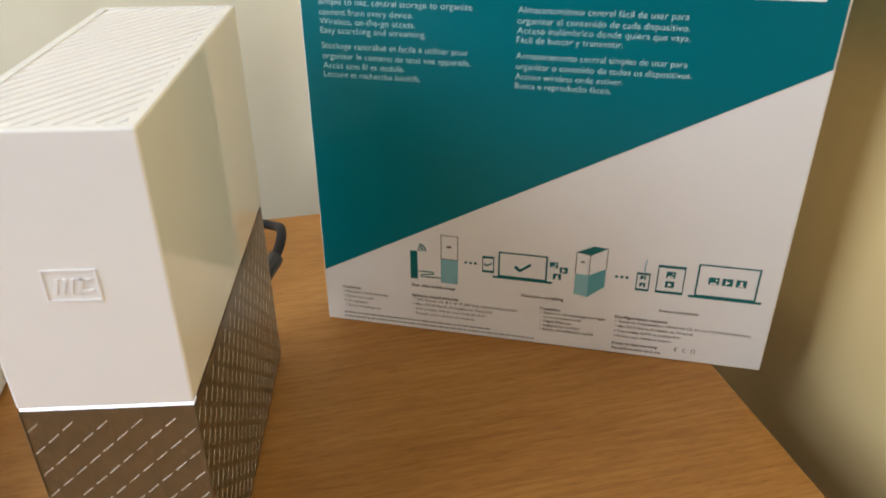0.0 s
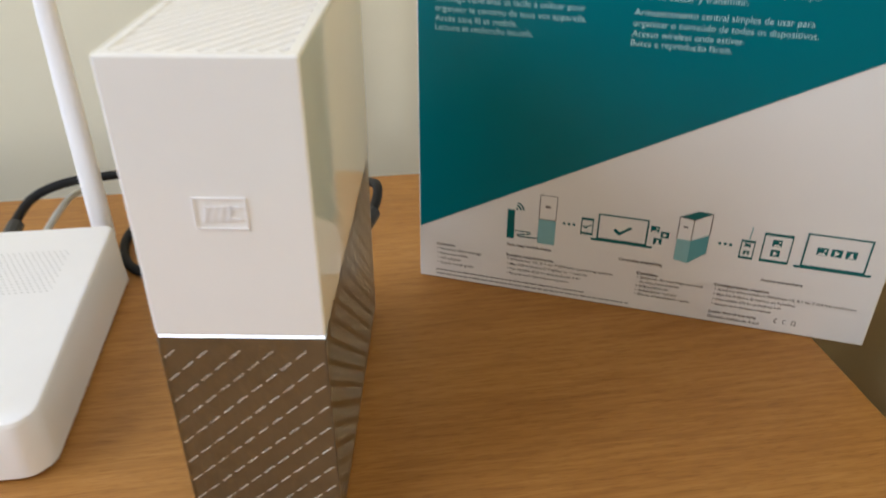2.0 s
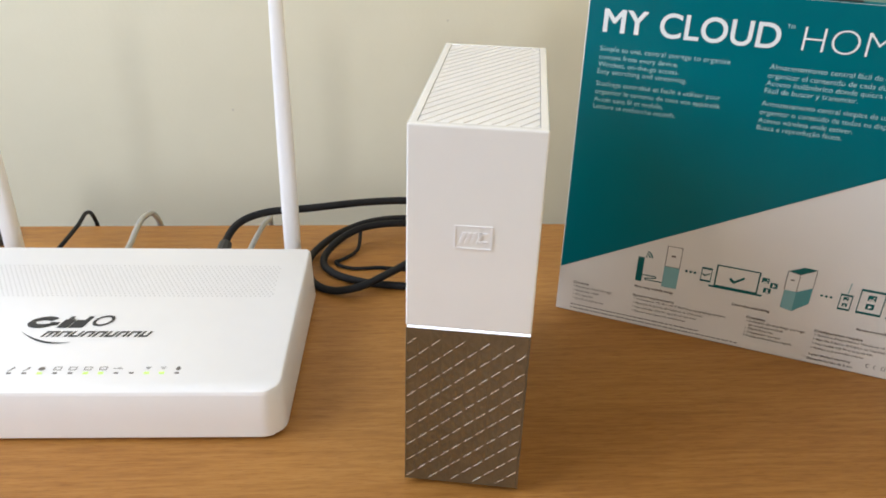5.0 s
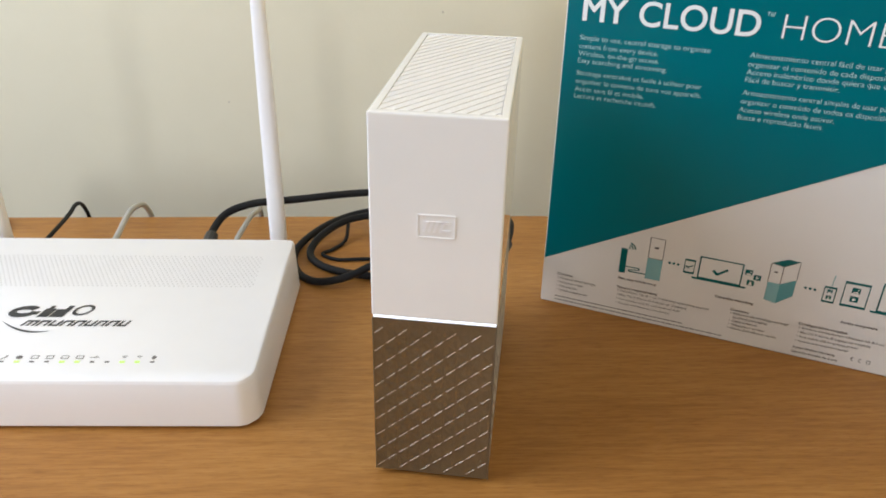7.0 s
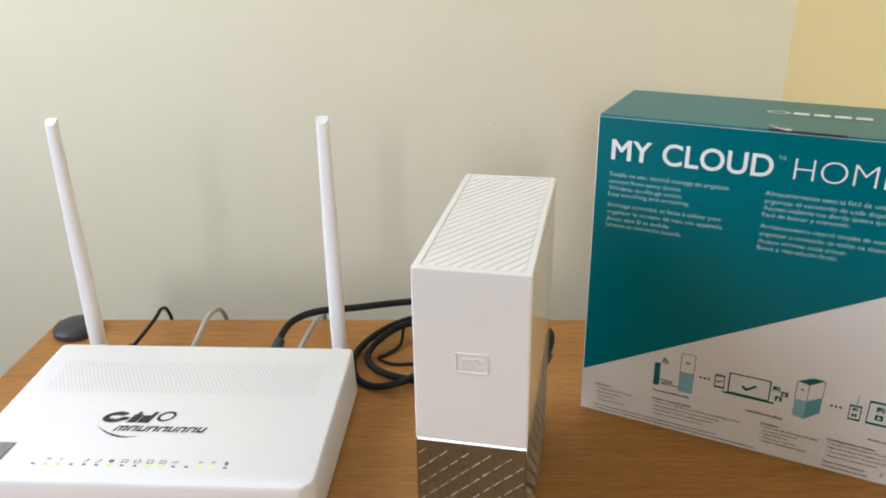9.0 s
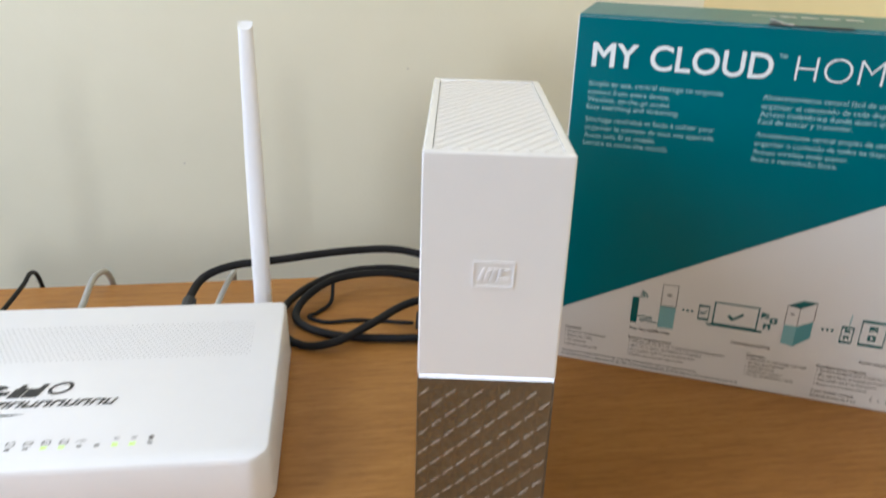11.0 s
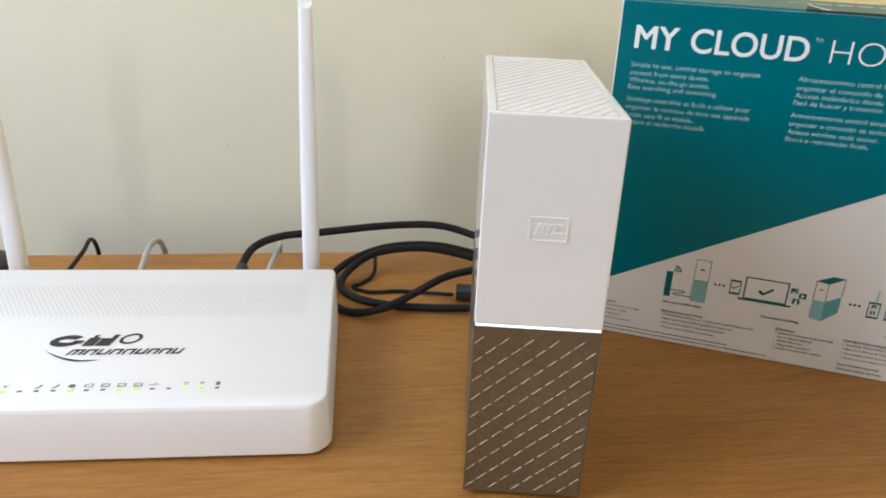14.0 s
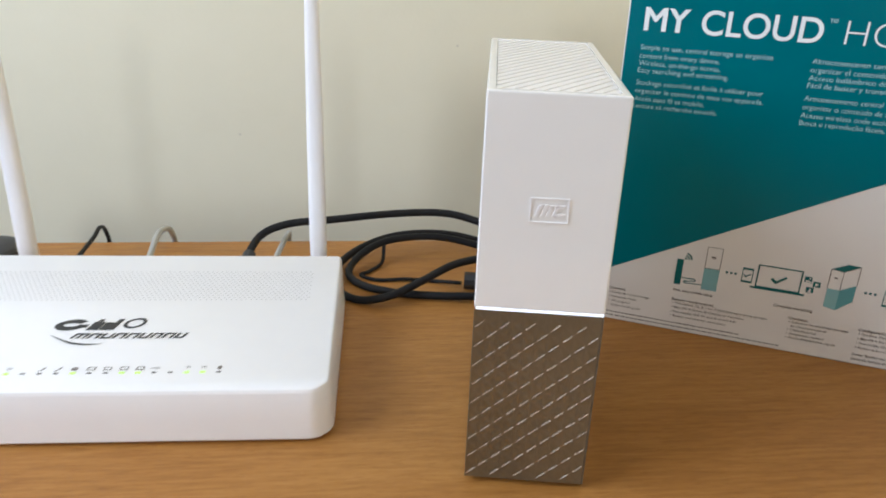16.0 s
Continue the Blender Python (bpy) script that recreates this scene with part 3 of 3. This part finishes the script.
printed("tower_side_print", face_poly(bmesh.new(), [(0.1456, 0.0343), (0.1540, 0.0416), (0.1540, 0.0525), (0.1456, 0.0477)]), INK_MID)
device_picture(0.1695, 0.1762, 0.0426, 0.0520, 0.0005, 0.0007)
media_tile(0.1728, 0.0497, 0.0014, 0)
media_tile(0.1728, 0.0455, 0.0014, 2)
device_picture(0.1795, 0.1930, 0.0428, 0.0574, 0.0005, 0.0010)
media_tile(0.1861, 0.0531, 0.0022, 0)
media_tile(0.1861, 0.0474, 0.0022, 1)
notebook_picture(0.1987, 0.2283, 0.0425, 0.0612)
for i, u in enumerate((0.2070, 0.2135, 0.2201)):
    media_tile(u, 0.0520, 0.0025, i)

printed("stylus_print", face_line(bmesh.new(), (0.1731, 0.0532), (0.1735, 0.0605), 0.0005), INK_LIGHT)

# small print
for body, u, z, wd in (("Fast, easy mobile setup", 0.0508, 0.0293, 0.0243), ("Centralize everything", 0.1113, 0.0303, 0.0224), ("Access everywhere", 0.1827, 0.0305, 0.0199),
                       ("Contents", 0.0104, 0.0229, 0.0105), ("System requirements", 0.0506, 0.0225, 0.0263), ("Contenu", 0.1215, 0.0234, 0.0110), ("Configuration requise", 0.1611, 0.0236, 0.0271)):
    print_text("printed_text", body, u, z, 0.0024, INK_GREY, wd, 0.00006)
rng = random.Random(4)


def small_print(u0, u1, z, h):
    bm, u = bmesh.new(), u0
    while u < u1 - 0.0004:
        e = min(u1, u + rng.uniform(0.0012, 0.0046))
        face_rect(bm, u, e, z + 0.15 * h, z + 0.85 * h)
        u = e + 0.0006
    printed("small_print", bm, INK_GREY)


LISTS = (
    (0.0125, 0.0200, 0.0031, (("Personal cloud storage", 0.0366), ("Ethernet cable", 0.0285), ("AC adapter", 0.0250), ("Quick install guide", 0.0320))),
    (0.0530, 0.0200, 0.0031, (("Windows 10, 8.1 or 7 (64-bit) operating system", 0.1094), ("Mac OS X Sierra, El Capitan or Yosemite", 0.0960), ("For mobile: iOS 9+ and Android 4.4+", 0.0925), ("Router and internet connection", 0.0860))),
    (0.1238, 0.0210, 0.0027, (("Solution de stockage partagé", 0.1562), ("et cloud personnel", 0.1440), ("Câble Ethernet", 0.1390), ("Adaptateur secteur", 0.1440), ("Guide d'installation rapide", 0.1510))),
    (0.1636, 0.0210, 0.0031, (("Système d'exploitation Windows 10, 8.1 ou 7 (64 bit) seulement", 0.2302), ("Mac OS X Sierra, El Capitan ou Yosemite", 0.2020), ("Pour mobile: iOS 9+ et Android 4.4+", 0.1960), ("Routeur et la connexion internet", 0.1915))),
)
for u, z, step, lines in LISTS:
    for i, (body, e) in enumerate(lines):
        print_text("printed_text", body, u, z - i * step, 0.0021, INK_GREY, e - u, 0.00002)
        if body != "et cloud personnel":
            printed("bullet_print", face_disc(bmesh.new(), u - 0.0014, z + 0.0006 - i * step, 0.00034, 0.0, 8), INK_GREY)
for u1, z in ((0.0950, 0.0056), (0.1196, 0.0030)):
    small_print(0.0100, u1, z, 0.0011)
for body, wd, z in (("2-year limited warranty", 0.0243, 0.0068), ("Garantie limitée de 2 ans", 0.0260, 0.0036)):
    print_text("printed_text", body, 0.1612, z, 0.0022, INK_GREY, wd, 0.00005)
marks = bmesh.new()
face_ring(marks, 0.1950, 0.0075, 0.0011, 0.0014, 0.0005, 60, 300)
face_ring(marks, 0.1992, 0.0075, 0.0010, 0.0013, 0.0003, 60, 300)
face_frame(marks, 0.2026, 0.2046, 0.0062, 0.0088, 0.0003)
printed("small_marks", marks, INK_GREY)

# lid: slot with the lifted tab, and a row of white shapes
part("lid_slot", block(0.0992, 0.1400, -0.0004, 0.0016, BH - 0.0006, BH + 0.0002), SLOT, carton)
tab = bmesh.new()
n = 12
front_, back_ = [], []
for i in range(n + 1):
    s = i / n
    u = 0.0994 + s * 0.0120
    rise_ = 0.0026 * (1 - s) ** 1.5
    front_.append((tab.verts.new((u, -0.0010 * (1 - s), BH + rise_ + 0.0001)), tab.verts.new((u, -0.0010 * (1 - s), BH + rise_ + 0.0006))))
    back_.append((tab.verts.new((u, 0.0034, BH + 0.0002)), tab.verts.new((u, 0.0034, BH + 0.0007))))
for i in range(n):
    tab.faces.new((front_[i][1], front_[i + 1][1], back_[i + 1][1], back_[i][1]))
    tab.faces.new((front_[i][0], front_[i + 1][0], front_[i + 1][1], front_[i][1]))
    tab.faces.new((front_[i][0], back_[i][0], back_[i + 1][0], front_[i + 1][0]))
part("lid_tab", tab, CARD, carton, "curled white card tab")
lid_marks = bmesh.new()


def lid_rect(u0, u1, y0, y1):
    lid_marks.faces.new([lid_marks.verts.new((u, y, BH + 0.0004)) for u, y in ((u0, y0), (u1, y0), (u1, y1), (u0, y1))])


for i in range(20):
    a, b = (2 * math.pi * k / 20 for k in (i, i + 1))
    lid_marks.faces.new([lid_marks.verts.new((0.1005 + r * math.cos(t), 0.0470 + 0.6 * r * math.sin(t), BH + 0.0004)) for r, t in ((0.0068, a), (0.0068, b), (0.0050, b), (0.0050, a))])
for u in (0.1090, 0.1205, 0.1320, 0.1435):
    lid_rect(u, u + 0.0090, 0.0436, 0.0504)
part("lid_print", lid_marks, INK_WHITE, carton, "white printed shapes on the lid")

# ---- the router ----
RX0, RX1, RY0, RY1 = -0.1142, 0.1146, -0.0775, 0.0755
router = thing("wireless_router", pose(-0.2353, 0.3245, DESK_Z, 0, 0, -1.6), "white plastic wireless router with green lights, lying flat", "router")


def router_top(y):
    return 0.0302 + 0.0072 * (y - RY0) / (RY1 - RY0)


def outline(inset, zf):
    pts = []
    for cx, cy, r, a0 in ((RX1, RY1, 0.006, 0), (RX0, RY1, 0.006, 90), (RX0, RY0, 0.013, 180), (RX1, RY0, 0.013, 270)):
        sx, sy = (1 if cx > 0 else -1), (1 if cy > 0 else -1)
        ox, oy = cx - sx * r, cy - sy * r
        rr = max(r - inset, 0.0008)
        for turn in (0, 14, 30, 60, 76, 90):
            a = radians(a0 + turn)
            x, y = ox + rr * math.cos(a), oy + rr * math.sin(a)
            if inset > r:
                x, y = x - sx * (inset - r), y - sy * (inset - r)
            pts.append((x, y, zf(y)))
    return pts


body = bmesh.new()
skin(body, [outline(0.0030, lambda y: 0.0012), outline(0.0010, lambda y: 0.0016), outline(0.0003, lambda y: 0.0026), outline(0.0010, lambda y: 0.012), outline(0.0019, lambda y: router_top(y) - 0.0024),
            outline(0.0022, lambda y: router_top(y) - 0.0018), outline(0.0028, lambda y: router_top(y) - 0.0006), outline(0.0040, lambda y: router_top(y))])
part("router_body", body, SATIN_WHITE, router, smooth=True)
for x in (-0.09, 0.09):
    for y in (-0.058, 0.058):
        part("rubber_foot", lathe([(0.006, 0), (0.0065, 0.0008), (0.0065, 0.0024)], 14, (x, y)), BLACK_PLASTIC, router)


def top_poly(bm, poly, lift=0.00022):
    bm.faces.new([bm.verts.new((x, y, router_top(y) + lift)) for x, y in poly])


def local(x, y):
    """Desk place to the router's own x and y."""
    v = router_inverse @ Vector((x, y, DESK_Z))
    return v.x, v.y


router_inverse = pose(-0.2353, 0.3245, DESK_Z, 0, 0, -1.6).inverted()
holes = bmesh.new()
for i in range(66):
    for j in range(15):
        x, y = -0.0945 + (i + (j % 2) * 0.5) * 0.0029, 0.0135 + j * 0.0025
        r = 0.00062
        top_poly(holes, [(x + r * math.cos(k * math.pi / 3), y + r * math.sin(k * math.pi / 3)) for k in range(6)])
tagged(part("grille_perforation", holes, DOT_GREY, router, "rows of tiny grille holes"), kind="stuff")

# maker's mark as plain slanted shapes with a ring and a swoosh
mark = bmesh.new()
lx, ly = local(-0.2743, 0.2992)


def slanted(x0, x1, y0, y1, s=0.45):
    top_poly(mark, [(lx + x0 + s * y0, ly + y0), (lx + x1 + s * y0, ly + y0), (lx + x1 + s * y1, ly + y1), (lx + x0 + s * y1, ly + y1)])


def mark_ring(x, y, rx, ry, wd, a0=0, a1=360, n=24):
    pts = [radians(a0 + (a1 - a0) * i / n) for i in range(n + 1)]
    for a, b in zip(pts, pts[1:]):
        quad = [(rx * math.cos(a), ry * math.sin(a)), (rx * math.cos(b), ry * math.sin(b)), ((rx - wd) * math.cos(b), (ry - wd) * math.sin(b)), ((rx - wd) * math.cos(a), (ry - wd) * math.sin(a))]
        top_poly(mark, [(lx + x + p + 0.3 * q, ly + y + q) for p, q in quad])


mark_ring(0.0078, 0.0122, 0.0084, 0.0058, 0.0040, 40, 340)
slanted(0.0080, 0.0134, 0.0092, 0.0124, 0.3)
slanted(0.0146, 0.0208, 0.0068, 0.0152, 0.3)
slanted(0.0160, 0.0186, 0.0152, 0.0180, 0.3)
slanted(0.0214, 0.0292, 0.0068, 0.0146, 0.3)
slanted(0.0262, 0.0292, 0.0146, 0.0182, 0.3)
mark_ring(0.0412, 0.0138, 0.0057, 0.0054, 0.0018)
part("maker_mark", mark, INK_BLACK, router, "black printed slanted shapes and ring")
mark = bmesh.new()
x0 = 0.0120
for i, wide in enumerate((0.0074, 0.0056, 0.0056, 0.0056, 0.0056, 0.0052, 0.0052, 0.0056, 0.0050)):
    mark = bmesh.new()
    lo, hi = (-0.0004, 0.0022)
    slanted(x0, x0 + wide, *((hi, 0.0036) if i % 3 < 2 else (-0.0018, lo)))
    slanted(x0, x0 + 0.0014, *((-0.0018, hi) if i % 3 < 2 else (lo, 0.0036)))
    slanted(x0 + wide - 0.0014, x0 + wide, *((-0.0018, hi) if i % 3 < 2 else (lo, 0.0036)))
    if i == 0:
        slanted(x0 + wide / 2 - 0.0007, x0 + wide / 2 + 0.0007, -0.0018, hi)
    part("mark_shape", mark, INK_BLACK, router)
    x0 += wide + 0.0010
mark = bmesh.new()
for i in range(16):
    a, b = i / 16, (i + 1) / 16

    def arc(s, off):
        return (lx - 0.0008 + 0.0315 * s, ly + 0.0030 - 0.0105 * math.sin(0.62 * math.pi * s) ** 0.8 + 0.0005 + off * math.sin(math.pi * s) * 0.0017)
    top_poly(mark, [arc(a, -1), arc(b, -1), arc(b, 0.01), arc(a, 0.01)])
part("swoosh", mark, INK_BLACK, router, "black printed swoosh")

LIT = {1, 2, 5, 6, 9, 13, 14}
for i in range(16):
    x, y = local(-0.1803 - i * 0.0079, 0.2632 + 0.0002 * i)
    lamp_bm = bmesh.new()
    wd, hh = (0.0013, 0.0008) if i in LIT else (0.0011, 0.0005)
    prism(lamp_bm, [(x - wd, y - hh), (x + wd, y - hh), (x + wd, y + hh), (x - wd, y + hh)], router_top(y) - 0.0004, router_top(y) + 0.0003)
    part("led", lamp_bm, LED_GREEN if i in LIT else INK_GREY, router, "lit green indicator" if i in LIT else "")
    if i in (3, 12, 15):
        continue
    icon = bmesh.new()
    yy = y + 0.0036
    if i in (5, 6, 7, 8):
        for a, b, c, d in ((-0.0019, 0.0021, -0.0013, -0.0008), (-0.0019, 0.0021, 0.0011, 0.0015), (-0.0019, -0.0014, -0.0008, 0.0011), (0.0016, 0.0021, -0.0008, 0.0011)):
            top_poly(icon, [(x + a, yy + c), (x + b, yy + c), (x + b + 0.0003, yy + d), (x + a + 0.0003, yy + d)])
    elif i in (9, 0):
        rx_, ry_ = (0.0018, 0.0015) if i == 9 else (0.0012, 0.0017)
        top_poly(icon, [(x + rx_ * math.cos(k * math.pi / 6), yy + ry_ * math.sin(k * math.pi / 6)) for k in range(12)])
    elif i in (10, 11):
        top_poly(icon, [(x - 0.0016, yy - 0.0018), (x - 0.0008, yy - 0.0020), (x + 0.0014, yy + 0.0002), (x + 0.0016, yy + 0.0016), (x + 0.0008, yy + 0.0016), (x + 0.0002, yy + 0.0000)])
    elif i == 4:
        top_poly(icon, [(x - 0.0026, yy - 0.0002), (x + 0.0026, yy - 0.0002), (x + 0.0026, yy + 0.0002), (x - 0.0026, yy + 0.0002)])
        top_poly(icon, [(x + 0.0002, yy + 0.0003), (x + 0.0016, yy + 0.0010), (x + 0.0012, yy + 0.0013), (x - 0.0002, yy + 0.0005)])
    else:
        top_poly(icon, [(x - 0.0014, yy + 0.0008), (x + 0.0014, yy + 0.0008), (x + 0.0014, yy + 0.0013), (x - 0.0014, yy + 0.0013)])
        top_poly(icon, [(x - 0.0008, yy - 0.0002), (x + 0.0008, yy - 0.0002), (x + 0.0008, yy + 0.0002), (x - 0.0008, yy + 0.0002)])
    part("icon", icon, INK_GREY, router)
sx_, sy_ = local(-0.3310, 0.2780)
label_bm = bmesh.new()
prism(label_bm, [(sx_ - 0.010, sy_ - 0.0085), (sx_ + 0.010, sy_ - 0.0085), (sx_ + 0.0115, sy_ + 0.0075), (sx_ - 0.010, sy_ + 0.0075)], router_top(sy_) - 0.001, router_top(sy_) + 0.0008)
part("sticker", label_bm, STICKER, router, "grey printed sticker")


def antenna(x, y):
    """A flattened tapering blade with a slanted tip, on a hinge at the router's back."""
    bm = bmesh.new()
    rings = []
    for z, a, b in ((0.0085, 0.0046, 0.0046), (0.0100, 0.0058, 0.0055), (0.050, 0.0059, 0.0054), (0.110, 0.0056, 0.0046), (0.165, 0.0049, 0.0038), (0.1945, 0.0044, 0.0036)):
        ring = []
        for k in range(20):
            t = 2 * math.pi * k / 20
            c, s = math.cos(t), math.sin(t)
            ring.append((x + a * math.copysign(abs(c) ** 0.7, c), y + b * math.copysign(abs(s) ** 0.7, s), z))
        rings.append(ring)
    rings.append([(px, py + 0.0004, 0.2046 - 0.0042 * max(0.0, (y - py) / 0.0036)) for px, py, pz in rings[-1]])
    blade = part("antenna", skin(bm, rings), SATIN_WHITE, router, smooth=True)
    cut = bmesh.new()
    prism(cut, [(x - 0.0040, y - 0.0050), (x + 0.0040, y - 0.0050), (x + 0.0040, RY1), (x - 0.0040, RY1)][::-1] if RY1 < y else [(x - 0.004, y), (x + 0.004, y), (x + 0.004, RY1), (x - 0.004, RY1)], 0.0100, 0.0190)
    part("hinge", cut, SATIN_WHITE, blade)


for ax in (-0.1380, -0.3340):
    a_, b_ = local(ax, 0.4300)
    antenna(a_, b_)

# ---- cables ----
Z = DESK_Z


def cable(name, points, radius, mat, label, plugs=()):
    ob = thing(name, pose(0, 0, 0), label, "cable")
    part("cord", tube(points, radius), mat, ob, smooth=True)
    for a, b, r, pm in plugs:
        part("plug", tube([a, tuple((Vector(a) + Vector(b)) / 2), b], r, 10, 3), pm, ob)
    return ob


cable("network_cable", [(-0.189, 0.4050, Z + 0.016), (-0.187, 0.4300, Z + 0.023), (-0.179, 0.4480, Z + 0.031), (-0.160, 0.4560, Z + 0.036), (-0.130, 0.4600, Z + 0.0375), (-0.080, 0.4690, Z + 0.039), (-0.040, 0.4690, Z + 0.0385),
                        (-0.005, 0.4500, Z + 0.034), (0.020, 0.4260, Z + 0.038), (0.0265, 0.4000, Z + 0.047), (0.0225, 0.3770, Z + 0.045), (0.0100, 0.3500, Z + 0.041)],
      0.0028, RUBBER, "thick black network cable arching from router to drive", [((-0.189, 0.4020, Z + 0.016), (-0.1865, 0.4320, Z + 0.022), 0.0046, BLACK_PLASTIC), ((0.0215, 0.3740, Z + 0.044), (0.0080, 0.3460, Z + 0.040), 0.0046, BLACK_PLASTIC)])
cable("coiled_cable", [(-0.0260, 0.3950, Z + 0.0050), (-0.0550, 0.4000, Z + 0.0034), (-0.0850, 0.4070, Z + 0.0030), (-0.1080, 0.4200, Z + 0.0032), (-0.1170, 0.4390, Z + 0.0040), (-0.1080, 0.4600, Z + 0.0090), (-0.0860, 0.4760, Z + 0.0140),
                       (-0.0500, 0.4780, Z + 0.0160), (-0.0150, 0.4680, Z + 0.0120), (0.0050, 0.4580, Z + 0.0060), (0.0060, 0.4780, Z + 0.0050), (-0.0350, 0.4950, Z + 0.0110), (-0.0760, 0.4950, Z + 0.0110), (-0.1080, 0.4780, Z + 0.0070),
                       (-0.1275, 0.4450, Z + 0.0034), (-0.1240, 0.4120, Z + 0.0030), (-0.1090, 0.3960, Z + 0.0030), (-0.0880, 0.3940, Z + 0.0070), (-0.0660, 0.4040, Z + 0.0130), (-0.0420, 0.4180, Z + 0.0190), (-0.0150, 0.4230, Z + 0.0230)],
      0.0028, RUBBER, "black power cable lying in loose coils on the desk")
cable("thin_cable", [(-0.0900, 0.4720, Z + 0.0115), (-0.0920, 0.4590, Z + 0.0030), (-0.1010, 0.4470, Z + 0.0014), (-0.1080, 0.4400, Z + 0.0014), (-0.0960, 0.4310, Z + 0.0014), (-0.0750, 0.4310, Z + 0.0018), (-0.0560, 0.4280, Z + 0.0016), (-0.0360, 0.4190, Z + 0.0040)],
      0.0014, RUBBER, "thin black cable lying inside the coils", [((-0.0340, 0.4180, Z + 0.0066), (-0.0020, 0.4120, Z + 0.0066), 0.0064, BLACK_PLASTIC)])
cable("phone_cable", [(-0.3090, 0.4030, Z + 0.016), (-0.3060, 0.4360, Z + 0.018), (-0.3060, 0.4740, Z + 0.018), (-0.3075, 0.4960, Z + 0.018), (-0.3080, 0.5100, Z + 0.008), (-0.3085, 0.5180, Z - 0.020), (-0.3085, 0.5220, Z - 0.120), (-0.3000, 0.5600, Z - 0.740)],
      0.0016, RUBBER, "thin black cable dropping over the desk edge", [((-0.3095, 0.4020, Z + 0.016), (-0.3070, 0.4300, Z + 0.018), 0.0030, BLACK_PLASTIC)])
cable("data_cable", [(-0.2590, 0.4030, Z + 0.016), (-0.2570, 0.4340, Z + 0.018), (-0.2590, 0.4660, Z + 0.020), (-0.2600, 0.4890, Z + 0.018), (-0.2580, 0.5080, Z + 0.010), (-0.2575, 0.5200, Z - 0.020), (-0.2575, 0.5240, Z - 0.120), (-0.2500, 0.5600, Z - 0.740)],
      0.0022, GREY_CABLE, "pale grey cable dropping over the desk edge")
cable("data_cable", [(-0.1700, 0.4030, Z + 0.016), (-0.1680, 0.4300, Z + 0.020), (-0.1640, 0.4620, Z + 0.022), (-0.1640, 0.4900, Z + 0.014), (-0.1660, 0.5120, Z + 0.005), (-0.1670, 0.5200, Z - 0.020), (-0.1660, 0.5240, Z - 0.120), (-0.1700, 0.5600, Z - 0.740)],
      0.0020, GREY_CABLE, "pale grey cable beside the router's antenna")
puck = thing("plastic_cap", pose(-0.3820, 0.4860, DESK_Z), "dark grey round plastic cap at the desk corner", "cap")
part("rim", lathe([(0.0185, 0.0), (0.0197, 0.0015), (0.0197, 0.0055), (0.0178, 0.0078)]), DARK_GREY, puck, smooth=False)
part("dome", lathe([(0.0177, 0.0079), (0.0145, 0.0099), (0.0085, 0.0110), (0.0020, 0.0113)]), DARK_GREY, puck, smooth=True)
